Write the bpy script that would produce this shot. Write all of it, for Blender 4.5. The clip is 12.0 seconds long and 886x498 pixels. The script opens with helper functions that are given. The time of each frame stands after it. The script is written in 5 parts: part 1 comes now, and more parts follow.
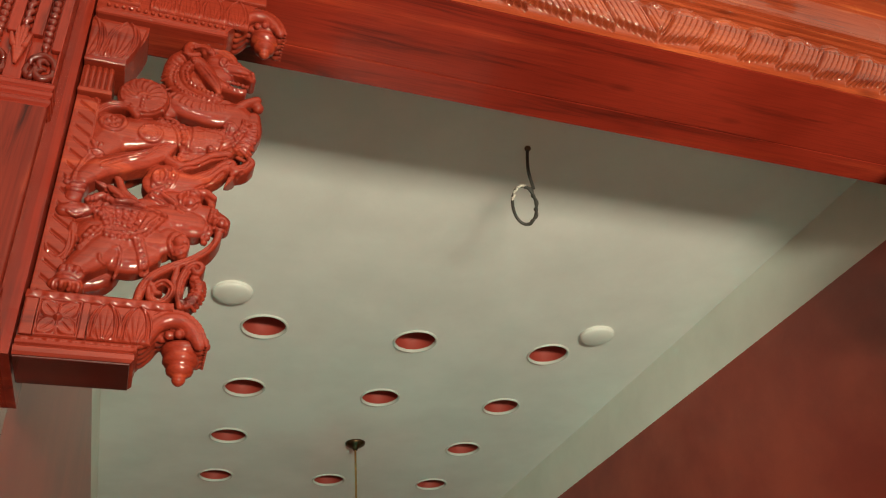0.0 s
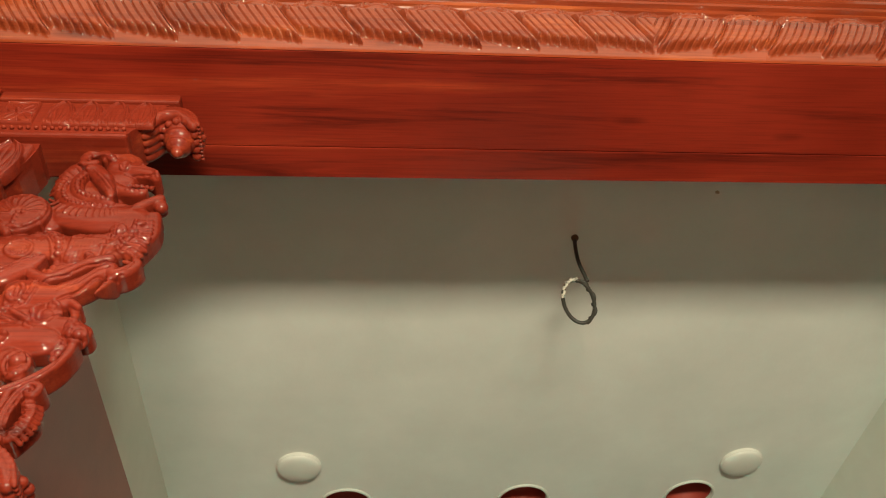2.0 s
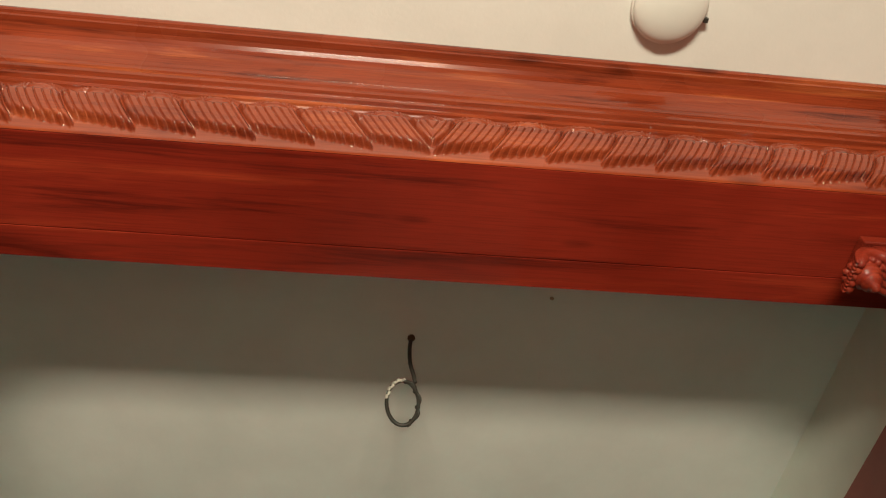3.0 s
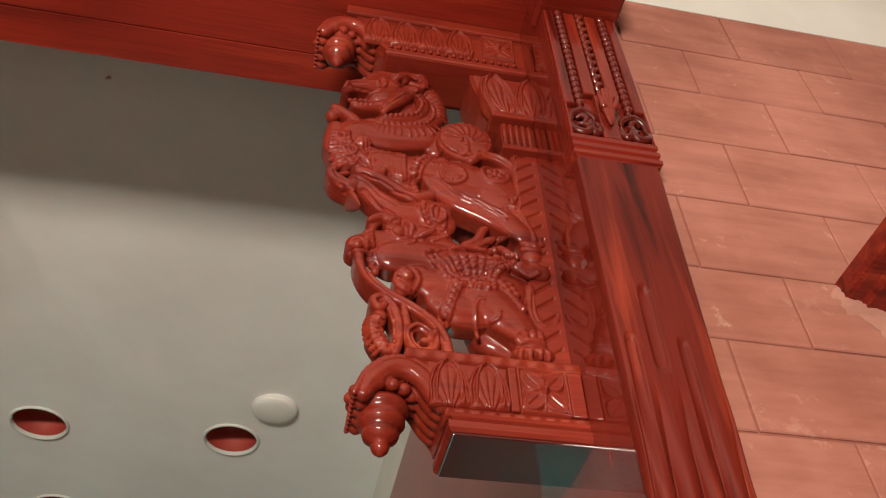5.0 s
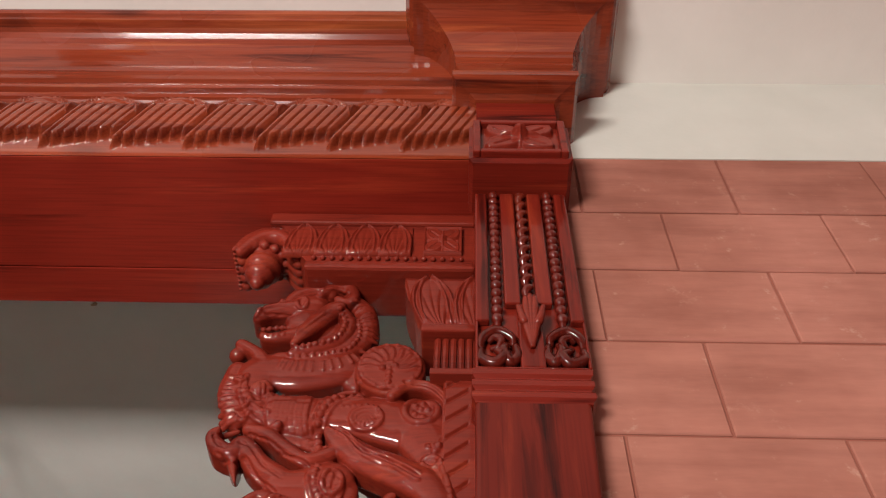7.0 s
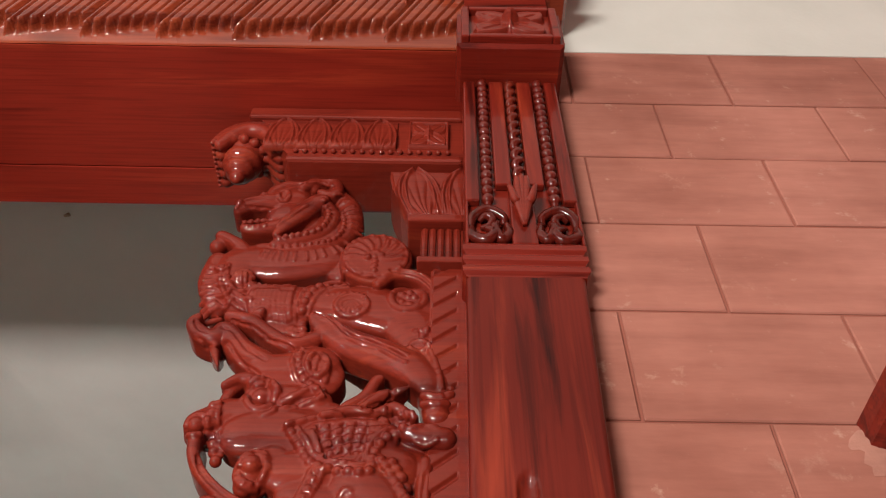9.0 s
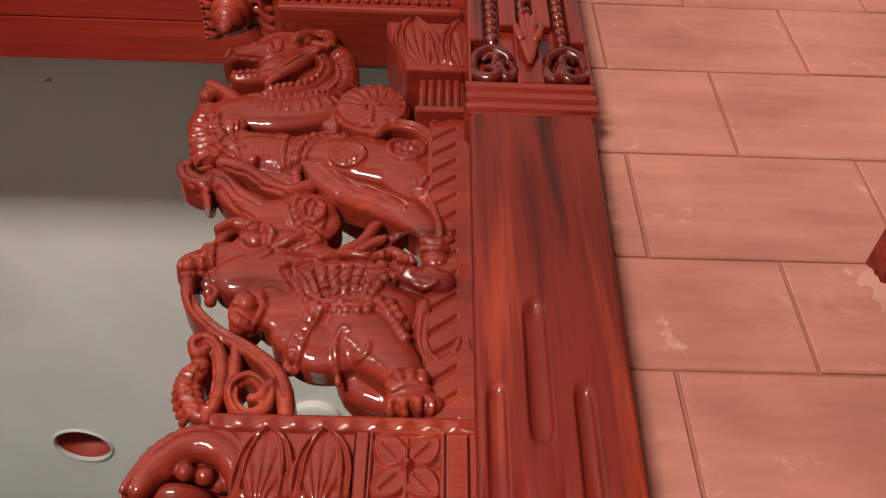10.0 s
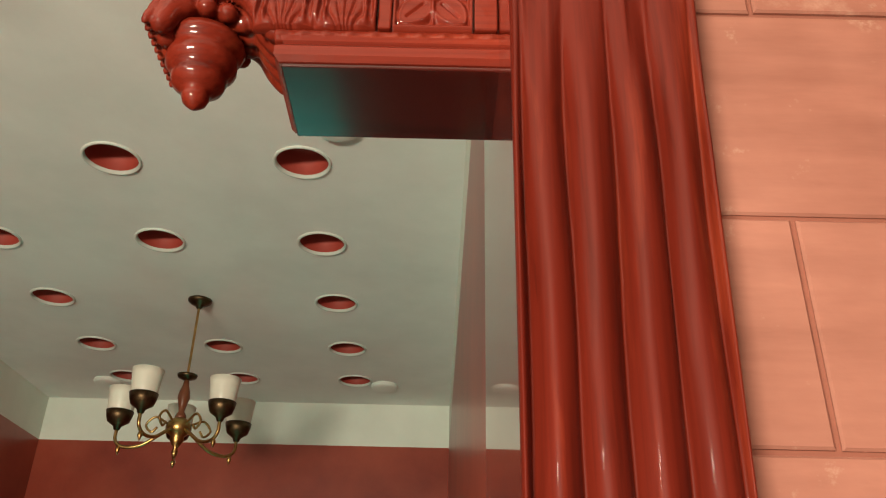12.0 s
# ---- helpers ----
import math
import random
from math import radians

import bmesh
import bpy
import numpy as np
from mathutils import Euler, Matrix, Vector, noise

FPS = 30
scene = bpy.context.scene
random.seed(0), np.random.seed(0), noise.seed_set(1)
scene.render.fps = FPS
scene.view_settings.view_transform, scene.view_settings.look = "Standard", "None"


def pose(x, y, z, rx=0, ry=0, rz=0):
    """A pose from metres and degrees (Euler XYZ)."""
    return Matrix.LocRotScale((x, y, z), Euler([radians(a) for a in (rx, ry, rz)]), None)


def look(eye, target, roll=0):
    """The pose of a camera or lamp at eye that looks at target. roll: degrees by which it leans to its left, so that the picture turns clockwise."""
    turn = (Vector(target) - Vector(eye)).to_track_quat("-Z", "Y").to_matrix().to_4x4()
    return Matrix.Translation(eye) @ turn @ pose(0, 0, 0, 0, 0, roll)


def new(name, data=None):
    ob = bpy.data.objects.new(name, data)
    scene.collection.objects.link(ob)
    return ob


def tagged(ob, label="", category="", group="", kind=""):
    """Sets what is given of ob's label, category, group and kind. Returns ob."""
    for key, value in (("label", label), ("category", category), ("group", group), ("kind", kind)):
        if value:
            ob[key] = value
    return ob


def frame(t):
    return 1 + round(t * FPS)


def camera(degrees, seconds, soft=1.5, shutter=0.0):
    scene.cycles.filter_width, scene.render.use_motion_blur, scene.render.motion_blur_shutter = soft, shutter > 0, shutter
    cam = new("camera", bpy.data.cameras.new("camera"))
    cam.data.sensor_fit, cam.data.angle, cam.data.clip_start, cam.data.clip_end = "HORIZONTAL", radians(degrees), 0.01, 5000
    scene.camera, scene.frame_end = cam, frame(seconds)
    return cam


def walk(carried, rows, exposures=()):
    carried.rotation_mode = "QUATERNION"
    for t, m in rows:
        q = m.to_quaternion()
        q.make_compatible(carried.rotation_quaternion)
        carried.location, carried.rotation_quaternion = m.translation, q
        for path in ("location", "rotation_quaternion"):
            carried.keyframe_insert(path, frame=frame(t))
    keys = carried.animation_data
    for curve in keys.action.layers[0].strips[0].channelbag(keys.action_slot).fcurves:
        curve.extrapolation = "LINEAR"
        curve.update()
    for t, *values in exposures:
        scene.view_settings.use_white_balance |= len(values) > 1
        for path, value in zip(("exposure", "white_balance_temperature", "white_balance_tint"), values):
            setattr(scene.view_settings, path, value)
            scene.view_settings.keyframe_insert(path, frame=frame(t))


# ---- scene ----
cam = camera(55.7, 12.0, soft=1.15)
PATH = [
    (0, (-1.191, -1.234, 1.152), (-0.576, 0.288, 2.293), -5.3),
    (0.5, (-1.168, -1.095, 1.192), (-0.804, 0.372, 2.502), -6.2),
    (1, (-1.155, -0.946, 1.24), (-0.889, 0.446, 2.652), -6.7),
    (1.5, (-0.97, -0.866, 1.237), (-0.745, 0.492, 2.687), -6.7),
    (2, (-0.673, -0.872, 1.234), (-0.474, 0.443, 2.727), -6.2),
    (2.5, (-0.406, -0.897, 1.21), (-0.229, 0.31, 2.796), -4.6),
    (3, (-0.182, -0.889, 1.209), (0.016, 0.232, 2.853), -4.5),
    (3.5, (0.076, -0.93, 1.22), (0.374, 0.221, 2.828), -7.0),
    (3.7, (0.229, -0.96, 1.219), (0.558, 0.231, 2.792), -7.1),
    (5.3, (1.124, -0.701, 1.289), (1.391, 0.664, 2.727), -0.2),
    (5.5, (1.223, -0.691, 1.339), (1.407, 0.63, 2.829), 1.1),
    (6, (1.324, -0.676, 1.509), (1.344, 0.571, 3.072), 3.2),
    (6.5, (1.334, -0.709, 1.568), (1.293, 0.494, 3.166), 3.2),
    (6.7, (1.333, -0.727, 1.573), (1.278, 0.457, 3.184), 3.1),
    (8.3, (1.312, -0.702, 1.555), (1.285, 0.44, 3.196), 1.3),
    (8.5, (1.314, -0.682, 1.553), (1.292, 0.497, 3.169), 1.3),
    (9, (1.315, -0.642, 1.549), (1.317, 0.627, 3.095), 0.9),
    (9.5, (1.311, -0.606, 1.537), (1.334, 0.752, 3.005), 0.5),
    (10, (1.302, -0.571, 1.526), (1.339, 0.868, 2.914), 0.6),
    (10.5, (1.3, -0.535, 1.508), (1.341, 0.978, 2.816), 0.8),
    (11, (1.303, -0.504, 1.485), (1.353, 1.078, 2.709), 0.4),
    (11.5, (1.297, -0.472, 1.446), (1.354, 1.18, 2.572), 0.3),
    (12, (1.3, -0.438, 1.377), (1.305, 1.328, 2.317), 1.2),
]

# ---- light ----
EXPOSURES = [(0.0, 0.15, 6500, 0), (0.5, -0.3, 6300, 12), (1.0, -0.55, 6700, 10), (1.5, -0.1, 6600, -4), (2.0, 0.1, 6800, -4), (2.5, 0.2, 6700, -2), (3.0, -0.25, 6700, 2), (3.7, -0.1, 6800, 6), (5.3, -0.1, 6200, 16),
             (6.5, -0.28, 6000, 17), (8.5, -0.33, 5950, 19), (9.6, 0.0, 6000, 15), (10.1, 0.0, 6050, 18), (10.5, 0.0, 6450, 13), (11.2, 0.05, 6700, 8), (12.0, 0.15, 6700, 5)]
walk(cam, [(r[0], look(*r[1:])) for r in PATH], EXPOSURES)

world = bpy.data.worlds.new("world")
scene.world = world
world.use_nodes = True
world.node_tree.nodes["Background"].inputs["Color"].default_value = (0.9, 0.95, 1.0, 1)
world.node_tree.nodes["Background"].inputs["Strength"].default_value = 0.05


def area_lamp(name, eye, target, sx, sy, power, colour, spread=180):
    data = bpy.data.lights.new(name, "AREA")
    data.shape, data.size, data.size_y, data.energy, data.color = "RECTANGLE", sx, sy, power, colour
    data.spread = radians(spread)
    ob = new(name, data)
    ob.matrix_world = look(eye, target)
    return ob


LAMP_X = -1.5
# daylight through the low window behind the camera, and an unseen light added high on that wall
area_lamp("window_light", (-0.3, -3.42, 1.02), (-0.25, 0.0, 1.9), 1.3, 0.42, 275, (1.0, 0.89, 0.73))
# unseen lamp, added to brighten the turquoise sheet that the undersides reflect
area_lamp("west_window_light", (LAMP_X, 2.9, 1.1), (0.28, 3.0, 0.0), 0.7, 0.4, 26, (1.0, 0.93, 0.78), 44)
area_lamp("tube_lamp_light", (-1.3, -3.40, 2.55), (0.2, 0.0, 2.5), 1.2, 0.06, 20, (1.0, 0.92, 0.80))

# ---- materials ----


def base_material(name, rough=0.5, spec=0.5):
    m = bpy.data.materials.new(name)
    m.use_nodes = True
    p = m.node_tree.nodes["Principled BSDF"]
    p.inputs["Roughness"].default_value = rough
    p.inputs["Specular IOR Level"].default_value = spec
    return m, m.node_tree, p


def node(tree, kind, **values):
    n = tree.nodes.new(kind)
    for k, v in values.items():
        n.inputs[k].default_value = v
    return n


def ramp(tree, stops):
    r = tree.nodes.new("ShaderNodeValToRGB")
    while len(r.color_ramp.elements) < len(stops):
        r.color_ramp.elements.new(0.5)
    for e, (at, colour) in zip(r.color_ramp.elements, stops):
        e.position, e.color = at, (*colour, 1)
    return r


def coords(tree, scale, turn=(0, 0, 0)):
    tc = tree.nodes.new("ShaderNodeTexCoord")
    mp = tree.nodes.new("ShaderNodeMapping")
    mp.inputs["Scale"].default_value = scale
    mp.inputs["Rotation"].default_value = turn
    tree.links.new(tc.outputs["Object"], mp.inputs["Vector"])
    return mp.outputs["Vector"]


def wood(name, axis, dark, mid, light, rough=0.30, coat=0.35, fine=1.0, gouge=0.0, broad=1.0):
    """Varnished teak, stained red; the grain runs along the axis 'x' or 'z'."""
    m, t, p = base_material(name, rough, 0.12)
    along = {"x": (1.3, 17, 17), "z": (17, 17, 1.3)}[axis]
    L = t.links.new
    v = coords(t, tuple(a * broad for a in along))
    bend = node(t, "ShaderNodeTexNoise", Scale=0.8, Detail=3.0)
    L(v, bend.inputs["Vector"])
    mix = t.nodes.new("ShaderNodeVectorMath")
    mix.operation = "MULTIPLY_ADD"
    mix.inputs[1].default_value = (1.6, 1.6, 1.6)
    L(bend.outputs["Color"], mix.inputs[0]), L(v, mix.inputs[2])
    rings = node(t, "ShaderNodeTexNoise", Scale=1.5, Detail=6.0, Roughness=0.62)
    L(mix.outputs[0], rings.inputs["Vector"])
    cr = ramp(t, [(0.33, dark), (0.45, mid), (0.56, mid), (0.71, light)])
    L(rings.outputs["Fac"], cr.inputs["Fac"])
    v2 = coords(t, {"x": (6, 260, 260), "z": (260, 260, 6)}[axis])
    grain = node(t, "ShaderNodeTexNoise", Scale=1.0, Detail=3.0)
    L(v2, grain.inputs["Vector"])
    g2 = ramp(t, [(0.30, (0.55, 0.5, 0.5)), (0.55, (1, 1, 1))])
    L(grain.outputs["Fac"], g2.inputs["Fac"])
    mul = t.nodes.new("ShaderNodeMix")
    mul.data_type, mul.blend_type = "RGBA", "MULTIPLY"
    mul.inputs["Factor"].default_value = 0.55
    L(cr.outputs["Color"], mul.inputs["A"]), L(g2.outputs["Color"], mul.inputs["B"])
    big = node(t, "ShaderNodeTexNoise", Scale=3.1, Detail=2.0)
    L(coords(t, (1, 1, 1)), big.inputs["Vector"])
    b2 = ramp(t, [(0.3, (0.72, 0.66, 0.66)), (0.7, (1.12, 1.15, 1.15))])
    L(big.outputs["Fac"], b2.inputs["Fac"])
    mul2 = t.nodes.new("ShaderNodeMix")
    mul2.data_type, mul2.blend_type = "RGBA", "MULTIPLY"
    mul2.inputs["Factor"].default_value = 0.8
    L(mul.outputs["Result"], mul2.inputs["A"]), L(b2.outputs["Color"], mul2.inputs["B"])
    knots = node(t, "ShaderNodeTexVoronoi", Scale=1.0)
    L(coords(t, {"x": (2.2, 7.5, 7.5), "z": (7.5, 7.5, 2.2)}[axis]), knots.inputs["Vector"])
    kr = ramp(t, [(0.03, (0.25, 0.2, 0.2)), (0.13, (1, 1, 1))])
    L(knots.outputs["Distance"], kr.inputs["Fac"])
    mul3 = t.nodes.new("ShaderNodeMix")
    mul3.data_type, mul3.blend_type = "RGBA", "MULTIPLY"
    mul3.inputs["Factor"].default_value = 0.85
    L(mul2.outputs["Result"], mul3.inputs["A"]), L(kr.outputs["Color"], mul3.inputs["B"])
    L(mul3.outputs["Result"], p.inputs["Base Color"])
    rr = ramp(t, [(0.2, (rough * 0.75,) * 3), (0.8, (rough * 1.5,) * 3)])
    L(big.outputs["Fac"], rr.inputs["Fac"]), L(rr.outputs["Color"], p.inputs["Roughness"])
    bump = node(t, "ShaderNodeBump", Strength=0.10 * fine, Distance=0.001)
    L(grain.outputs["Fac"], bump.inputs["Height"]), L(bump.outputs["Normal"], p.inputs["Normal"])
    if gouge:
        chip = node(t, "ShaderNodeTexNoise", Scale=75.0, Detail=3.0)
        L(coords(t, (1, 1, 1)), chip.inputs["Vector"])
        b3 = node(t, "ShaderNodeBump", Strength=gouge, Distance=0.0016)
        L(chip.outputs["Fac"], b3.inputs["Height"]), L(bump.outputs["Normal"], b3.inputs["Normal"])
        L(b3.outputs["Normal"], p.inputs["Normal"]), L(b3.outputs["Normal"], p.inputs["Coat Normal"])
    p.inputs["Coat Weight"].default_value = coat
    p.inputs["Coat Roughness"].default_value = 0.07
    return m


def plaster(name, a, b, rough=0.8, spots=None, bump_size=0.0012):
    """Painted plaster with broad blotches, fine grain and, if given, pale scuffs."""
    m, t, p = base_material(name, rough, 0.25)
    L = t.links.new
    v = coords(t, (1, 1, 1))
    n1 = node(t, "ShaderNodeTexNoise", Scale=2.3, Detail=5.0, Roughness=0.6)
    n2 = node(t, "ShaderNodeTexNoise", Scale=90.0, Detail=4.0)
    L(v, n1.inputs["Vector"]), L(v, n2.inputs["Vector"])
    c = ramp(t, [(0.34, a), (0.66, b)])
    L(n1.outputs["Fac"], c.inputs["Fac"])
    out = c.outputs["Color"]
    if spots:
        n3 = node(t, "ShaderNodeTexNoise", Scale=26.0, Detail=6.0, Roughness=0.7)
        L(v, n3.inputs["Vector"])
        r3 = ramp(t, [(0.61, (0, 0, 0)), (0.76, (1, 1, 1))])
        L(n3.outputs["Fac"], r3.inputs["Fac"])
        mx = t.nodes.new("ShaderNodeMix")
        mx.data_type = "RGBA"
        mx.inputs["B"].default_value = (*spots, 1)
        mth = t.nodes.new("ShaderNodeMath")
        mth.operation = "MULTIPLY"
        mth.inputs[1].default_value = 0.45
        L(r3.outputs["Color"], mth.inputs[0])
        L(mth.outputs[0], mx.inputs["Factor"]), L(out, mx.inputs["A"])
        out = mx.outputs["Result"]
        n5 = node(t, "ShaderNodeTexNoise", Scale=7.0, Detail=8.0, Roughness=0.72)
        L(v, n5.inputs["Vector"])
        r5 = ramp(t, [(0.60, (0, 0, 0)), (0.74, (0.6, 0.6, 0.6))])
        L(n5.outputs["Fac"], r5.inputs["Fac"])
        mx5 = t.nodes.new("ShaderNodeMix")
        mx5.data_type = "RGBA"
        mx5.inputs["B"].default_value = (*[0.5 * x + 0.5 * y for x, y in zip(spots, b)], 1)
        L(r5.outputs["Color"], mx5.inputs["Factor"]), L(out, mx5.inputs["A"])
        out = mx5.outputs["Result"]
        n4 = node(t, "ShaderNodeTexNoise", Scale=1.0, Detail=5.0, Roughness=0.65)
        L(coords(t, (4, 4, 26)), n4.inputs["Vector"])
        r4 = ramp(t, [(0.30, (0.70, 0.66, 0.65)), (0.70, (1.14, 1.16, 1.16))])
        L(n4.outputs["Fac"], r4.inputs["Fac"])
        m4 = t.nodes.new("ShaderNodeMix")
        m4.data_type, m4.blend_type = "RGBA", "MULTIPLY"
        m4.inputs["Factor"].default_value = 0.75
        L(out, m4.inputs["A"]), L(r4.outputs["Color"], m4.inputs["B"])
        out = m4.outputs["Result"]
    L(out, p.inputs["Base Color"])
    bump = node(t, "ShaderNodeBump", Strength=0.35, Distance=bump_size)
    L(n2.outputs["Fac"], bump.inputs["Height"]), L(bump.outputs["Normal"], p.inputs["Normal"])
    return m


def plain(name, colour, rough=0.5, metal=0.0, vary=0.15, scale=8.0):
    m, t, p = base_material(name, rough)
    n = node(t, "ShaderNodeTexNoise", Scale=scale, Detail=4.0)
    t.links.new(coords(t, (1, 1, 1)), n.inputs["Vector"])
    c = ramp(t, [(0.3, tuple(x * (1 - vary) for x in colour)), (0.7, tuple(min(1, x * (1 + vary)) for x in colour))])
    t.links.new(n.outputs["Fac"], c.inputs["Fac"])
    t.links.new(c.outputs["Color"], p.inputs["Base Color"])
    p.inputs["Metallic"].default_value = metal
    return m


DARK, MID, LIGHT = (0.048, 0.0040, 0.0026), (0.165, 0.0150, 0.0074), (0.29, 0.038, 0.0145)
wood_x = wood("red_teak_lengthwise", "x", DARK, MID, LIGHT)
wood_z = wood("red_teak_upright", "z", DARK, MID, LIGHT)
wood_carved = wood("red_teak_carved", "x", (0.110, 0.0100, 0.0050), (0.185, 0.0190, 0.0084), (0.29, 0.040, 0.0150), 0.50, 0.50, 0.8, 0.32, 0.7)
wood_carved.node_tree.nodes["Principled BSDF"].inputs["Coat Roughness"].default_value = 0.05
soffit_wood = wood("red_teak_soffit", "x", (0.080, 0.0075, 0.0044), (0.235, 0.0205, 0.0098), (0.36, 0.044, 0.017), 0.42, 0.12, broad=0.45)
cornice_wood = wood("orange_red_teak", "x", (0.075, 0.0095, 0.0042), (0.22, 0.036, 0.0125), (0.37, 0.090, 0.027), 0.24, 0.7, broad=0.7)
leaf_wood = wood("orange_red_teak_carved", "x", (0.13, 0.018, 0.0075), (0.225, 0.038, 0.0130), (0.33, 0.072, 0.023), 0.20, 1.0, 0.3)
shaft_wood = wood("streaked_red_teak", "z", (0.022, 0.0026, 0.0017), (0.122, 0.0125, 0.0064), (0.25, 0.035, 0.0150), 0.36, 0.16, broad=0.8)
jamb_wood = wood("red_teak_polished", "z", DARK, MID, LIGHT, 0.16, 1.0, 0.2)
# ledge underside: wood colour darkened so that the mirrored floor stands out
underside_wood = wood("dark_teak_polished", "x", (0.02, 0.003, 0.002), (0.05, 0.006, 0.004), (0.09, 0.010, 0.006), 0.2, 1.0, 0.2)
underside_wood.node_tree.nodes["Principled BSDF"].inputs["Coat IOR"].default_value = 1.55
underside_wood.node_tree.nodes["Principled BSDF"].inputs["Coat Roughness"].default_value = 0.13
jamb_wood.node_tree.nodes["Principled BSDF"].inputs["Coat Roughness"].default_value = 0.03
wall_pink = plaster("terracotta_plaster", (0.27, 0.104, 0.072), (0.42, 0.186, 0.138), 0.75, (0.68, 0.50, 0.38))
wall_red = plaster("dark_red_paint", (0.22, 0.032, 0.020), (0.33, 0.062, 0.036), 0.28, bump_size=0.0003)
wall_red.node_tree.nodes["Principled BSDF"].inputs["Specular IOR Level"].default_value = 0.5
# curled leaves: their dark reflection is put into the wood colour
curl_wood = wood("dark_glossy_teak", "z", (0.03, 0.003, 0.002), (0.085, 0.0085, 0.0046), (0.15, 0.018, 0.008), 0.26, 0.5, 0.2)
strand_wood = wood("dark_red_teak", "z", (0.05, 0.0045, 0.003), (0.115, 0.0115, 0.0060), (0.18, 0.024, 0.010), 0.32, 0.7, 0.3)
white = plaster("white_distemper", (0.70, 0.69, 0.65), (0.78, 0.77, 0.73), 0.85)
white_cool = plaster("white_wall_paint", (0.52, 0.54, 0.49), (0.60, 0.62, 0.57), 0.8)
band_white = plaster("pale_band_paint", (0.66, 0.69, 0.62), (0.74, 0.77, 0.70), 0.8)
mortar = plaster("joint_plaster", (0.22, 0.076, 0.052), (0.30, 0.110, 0.076), 0.85)
rough_plaster = plaster("raw_plaster", (0.33, 0.145, 0.105), (0.45, 0.25, 0.19), 0.9, (0.62, 0.45, 0.36), 0.004)
dome_white = plain("white_plastic", (0.70, 0.70, 0.65), 0.35, vary=0.03)
hole_red = plain("red_painted_recess", (0.32, 0.045, 0.030), 0.6)
brass = plain("aged_brass", (0.42, 0.27, 0.10), 0.32, 1.0, 0.35, 30)
dark_brass = plain("dark_bronze", (0.10, 0.065, 0.035), 0.4, 1.0, 0.4, 30)
opal = plain("opal_glass", (0.72, 0.70, 0.60), 0.3, vary=0.06)
cable_black = plain("black_cable", (0.03, 0.028, 0.022), 0.5)
cable_pale = plain("pale_tape", (0.45, 0.42, 0.36), 0.5, vary=0.5, scale=120)
floor_mat = plain("polished_stone_floor", (0.17, 0.145, 0.118), 0.4, vary=0.12, scale=3)
dark_sheet_red = plain("dark_red_runner", (0.07, 0.012, 0.010), 0.8)
teal = plain("turquoise_floor_sheet", (0.03, 0.46, 0.46), 0.35, vary=0.1)

# ---- mesh helpers ----


def link_mesh(name, me, material, parent=None, label="", smooth=True):
    me.materials.append(material)
    if smooth:
        me.shade_smooth()
    ob = new(name, me)
    ob.parent = parent
    if label:
        tagged(ob, label)
    return ob


def part(name, bm, material, parent=None, label="", smooth=False):
    bmesh.ops.recalc_face_normals(bm, faces=bm.faces)
    me = bpy.data.meshes.new(name)
    bm.to_mesh(me)
    bm.free()
    return link_mesh(name, me, material, parent, label, smooth)


def thing(name, label, category, group="", kind=""):
    return tagged(new(name), label, category, group, kind)


def box(x0, x1, y0, y1, z0, z1, bevel=0.0, bm=None):
    own = bmesh.new()
    bmesh.ops.create_cube(own, size=1)
    for v in own.verts:
        v.co = ((x0 + x1) / 2 + v.co.x * (x1 - x0), (y0 + y1) / 2 + v.co.y * (y1 - y0), (z0 + z1) / 2 + v.co.z * (z1 - z0))
    if bevel:
        bmesh.ops.bevel(own, geom=own.edges[:], offset=bevel, segments=2, profile=0.5, affect="EDGES")
    if bm is None:
        return own
    me = bpy.data.meshes.new("tmp")
    own.to_mesh(me)
    own.free()
    bm.from_mesh(me)
    bpy.data.meshes.remove(me)
    return bm


def loft(rings, closed=True, caps=True, bm=None):
    """Skin rows of points; closed: each row is a loop."""
    bm = bm or bmesh.new()
    rows = [[bm.verts.new(p) for p in ring] for ring in rings]
    n = len(rows[0])
    for a, b in zip(rows, rows[1:]):
        for i in range(n if closed else n - 1):
            bm.faces.new((a[i], a[(i + 1) % n], b[(i + 1) % n], b[i]))
    if caps and closed:
        bm.faces.new(rows[0][::-1]), bm.faces.new(rows[-1])
    return bm


def lathe(profile, centre, n=28, bm=None):
    """Turn a profile of (radius, height) round an upright axis."""
    cx, cy, cz = centre
    rings = [[(cx + r * math.cos(2 * math.pi * i / n), cy + r * math.sin(2 * math.pi * i / n), cz + h) for i in range(n)] for r, h in profile]
    return loft(rings, bm=bm)


def tube(points, radii, n=10, bm=None):
    """A round bar along points; radii: one for all, or one for each."""
    pts = [Vector(p) for p in points]
    radii = radii if isinstance(radii, (list, tuple)) else [radii] * len(pts)
    rings, side = [], None
    for i, p in enumerate(pts):
        d = (pts[min(i + 1, len(pts) - 1)] - pts[max(i - 1, 0)]).normalized()
        if side is None:
            side = d.orthogonal().normalized()
        side = (side - d * side.dot(d)).normalized()
        up = d.cross(side)
        rings.append([p + (side * math.cos(2 * math.pi * k / n) + up * math.sin(2 * math.pi * k / n)) * radii[i] for k in range(n)])
    return loft(rings, bm=bm)


def ball(bm, centre, r, seg=10, squash=(1, 1, 1)):
    m = Matrix.Translation(centre) @ Matrix.Diagonal((r * squash[0], r * squash[1], r * squash[2], 1))
    bmesh.ops.create_uvsphere(bm, u_segments=seg, v_segments=max(6, seg * 2 // 3), radius=1, matrix=m)
    return bm


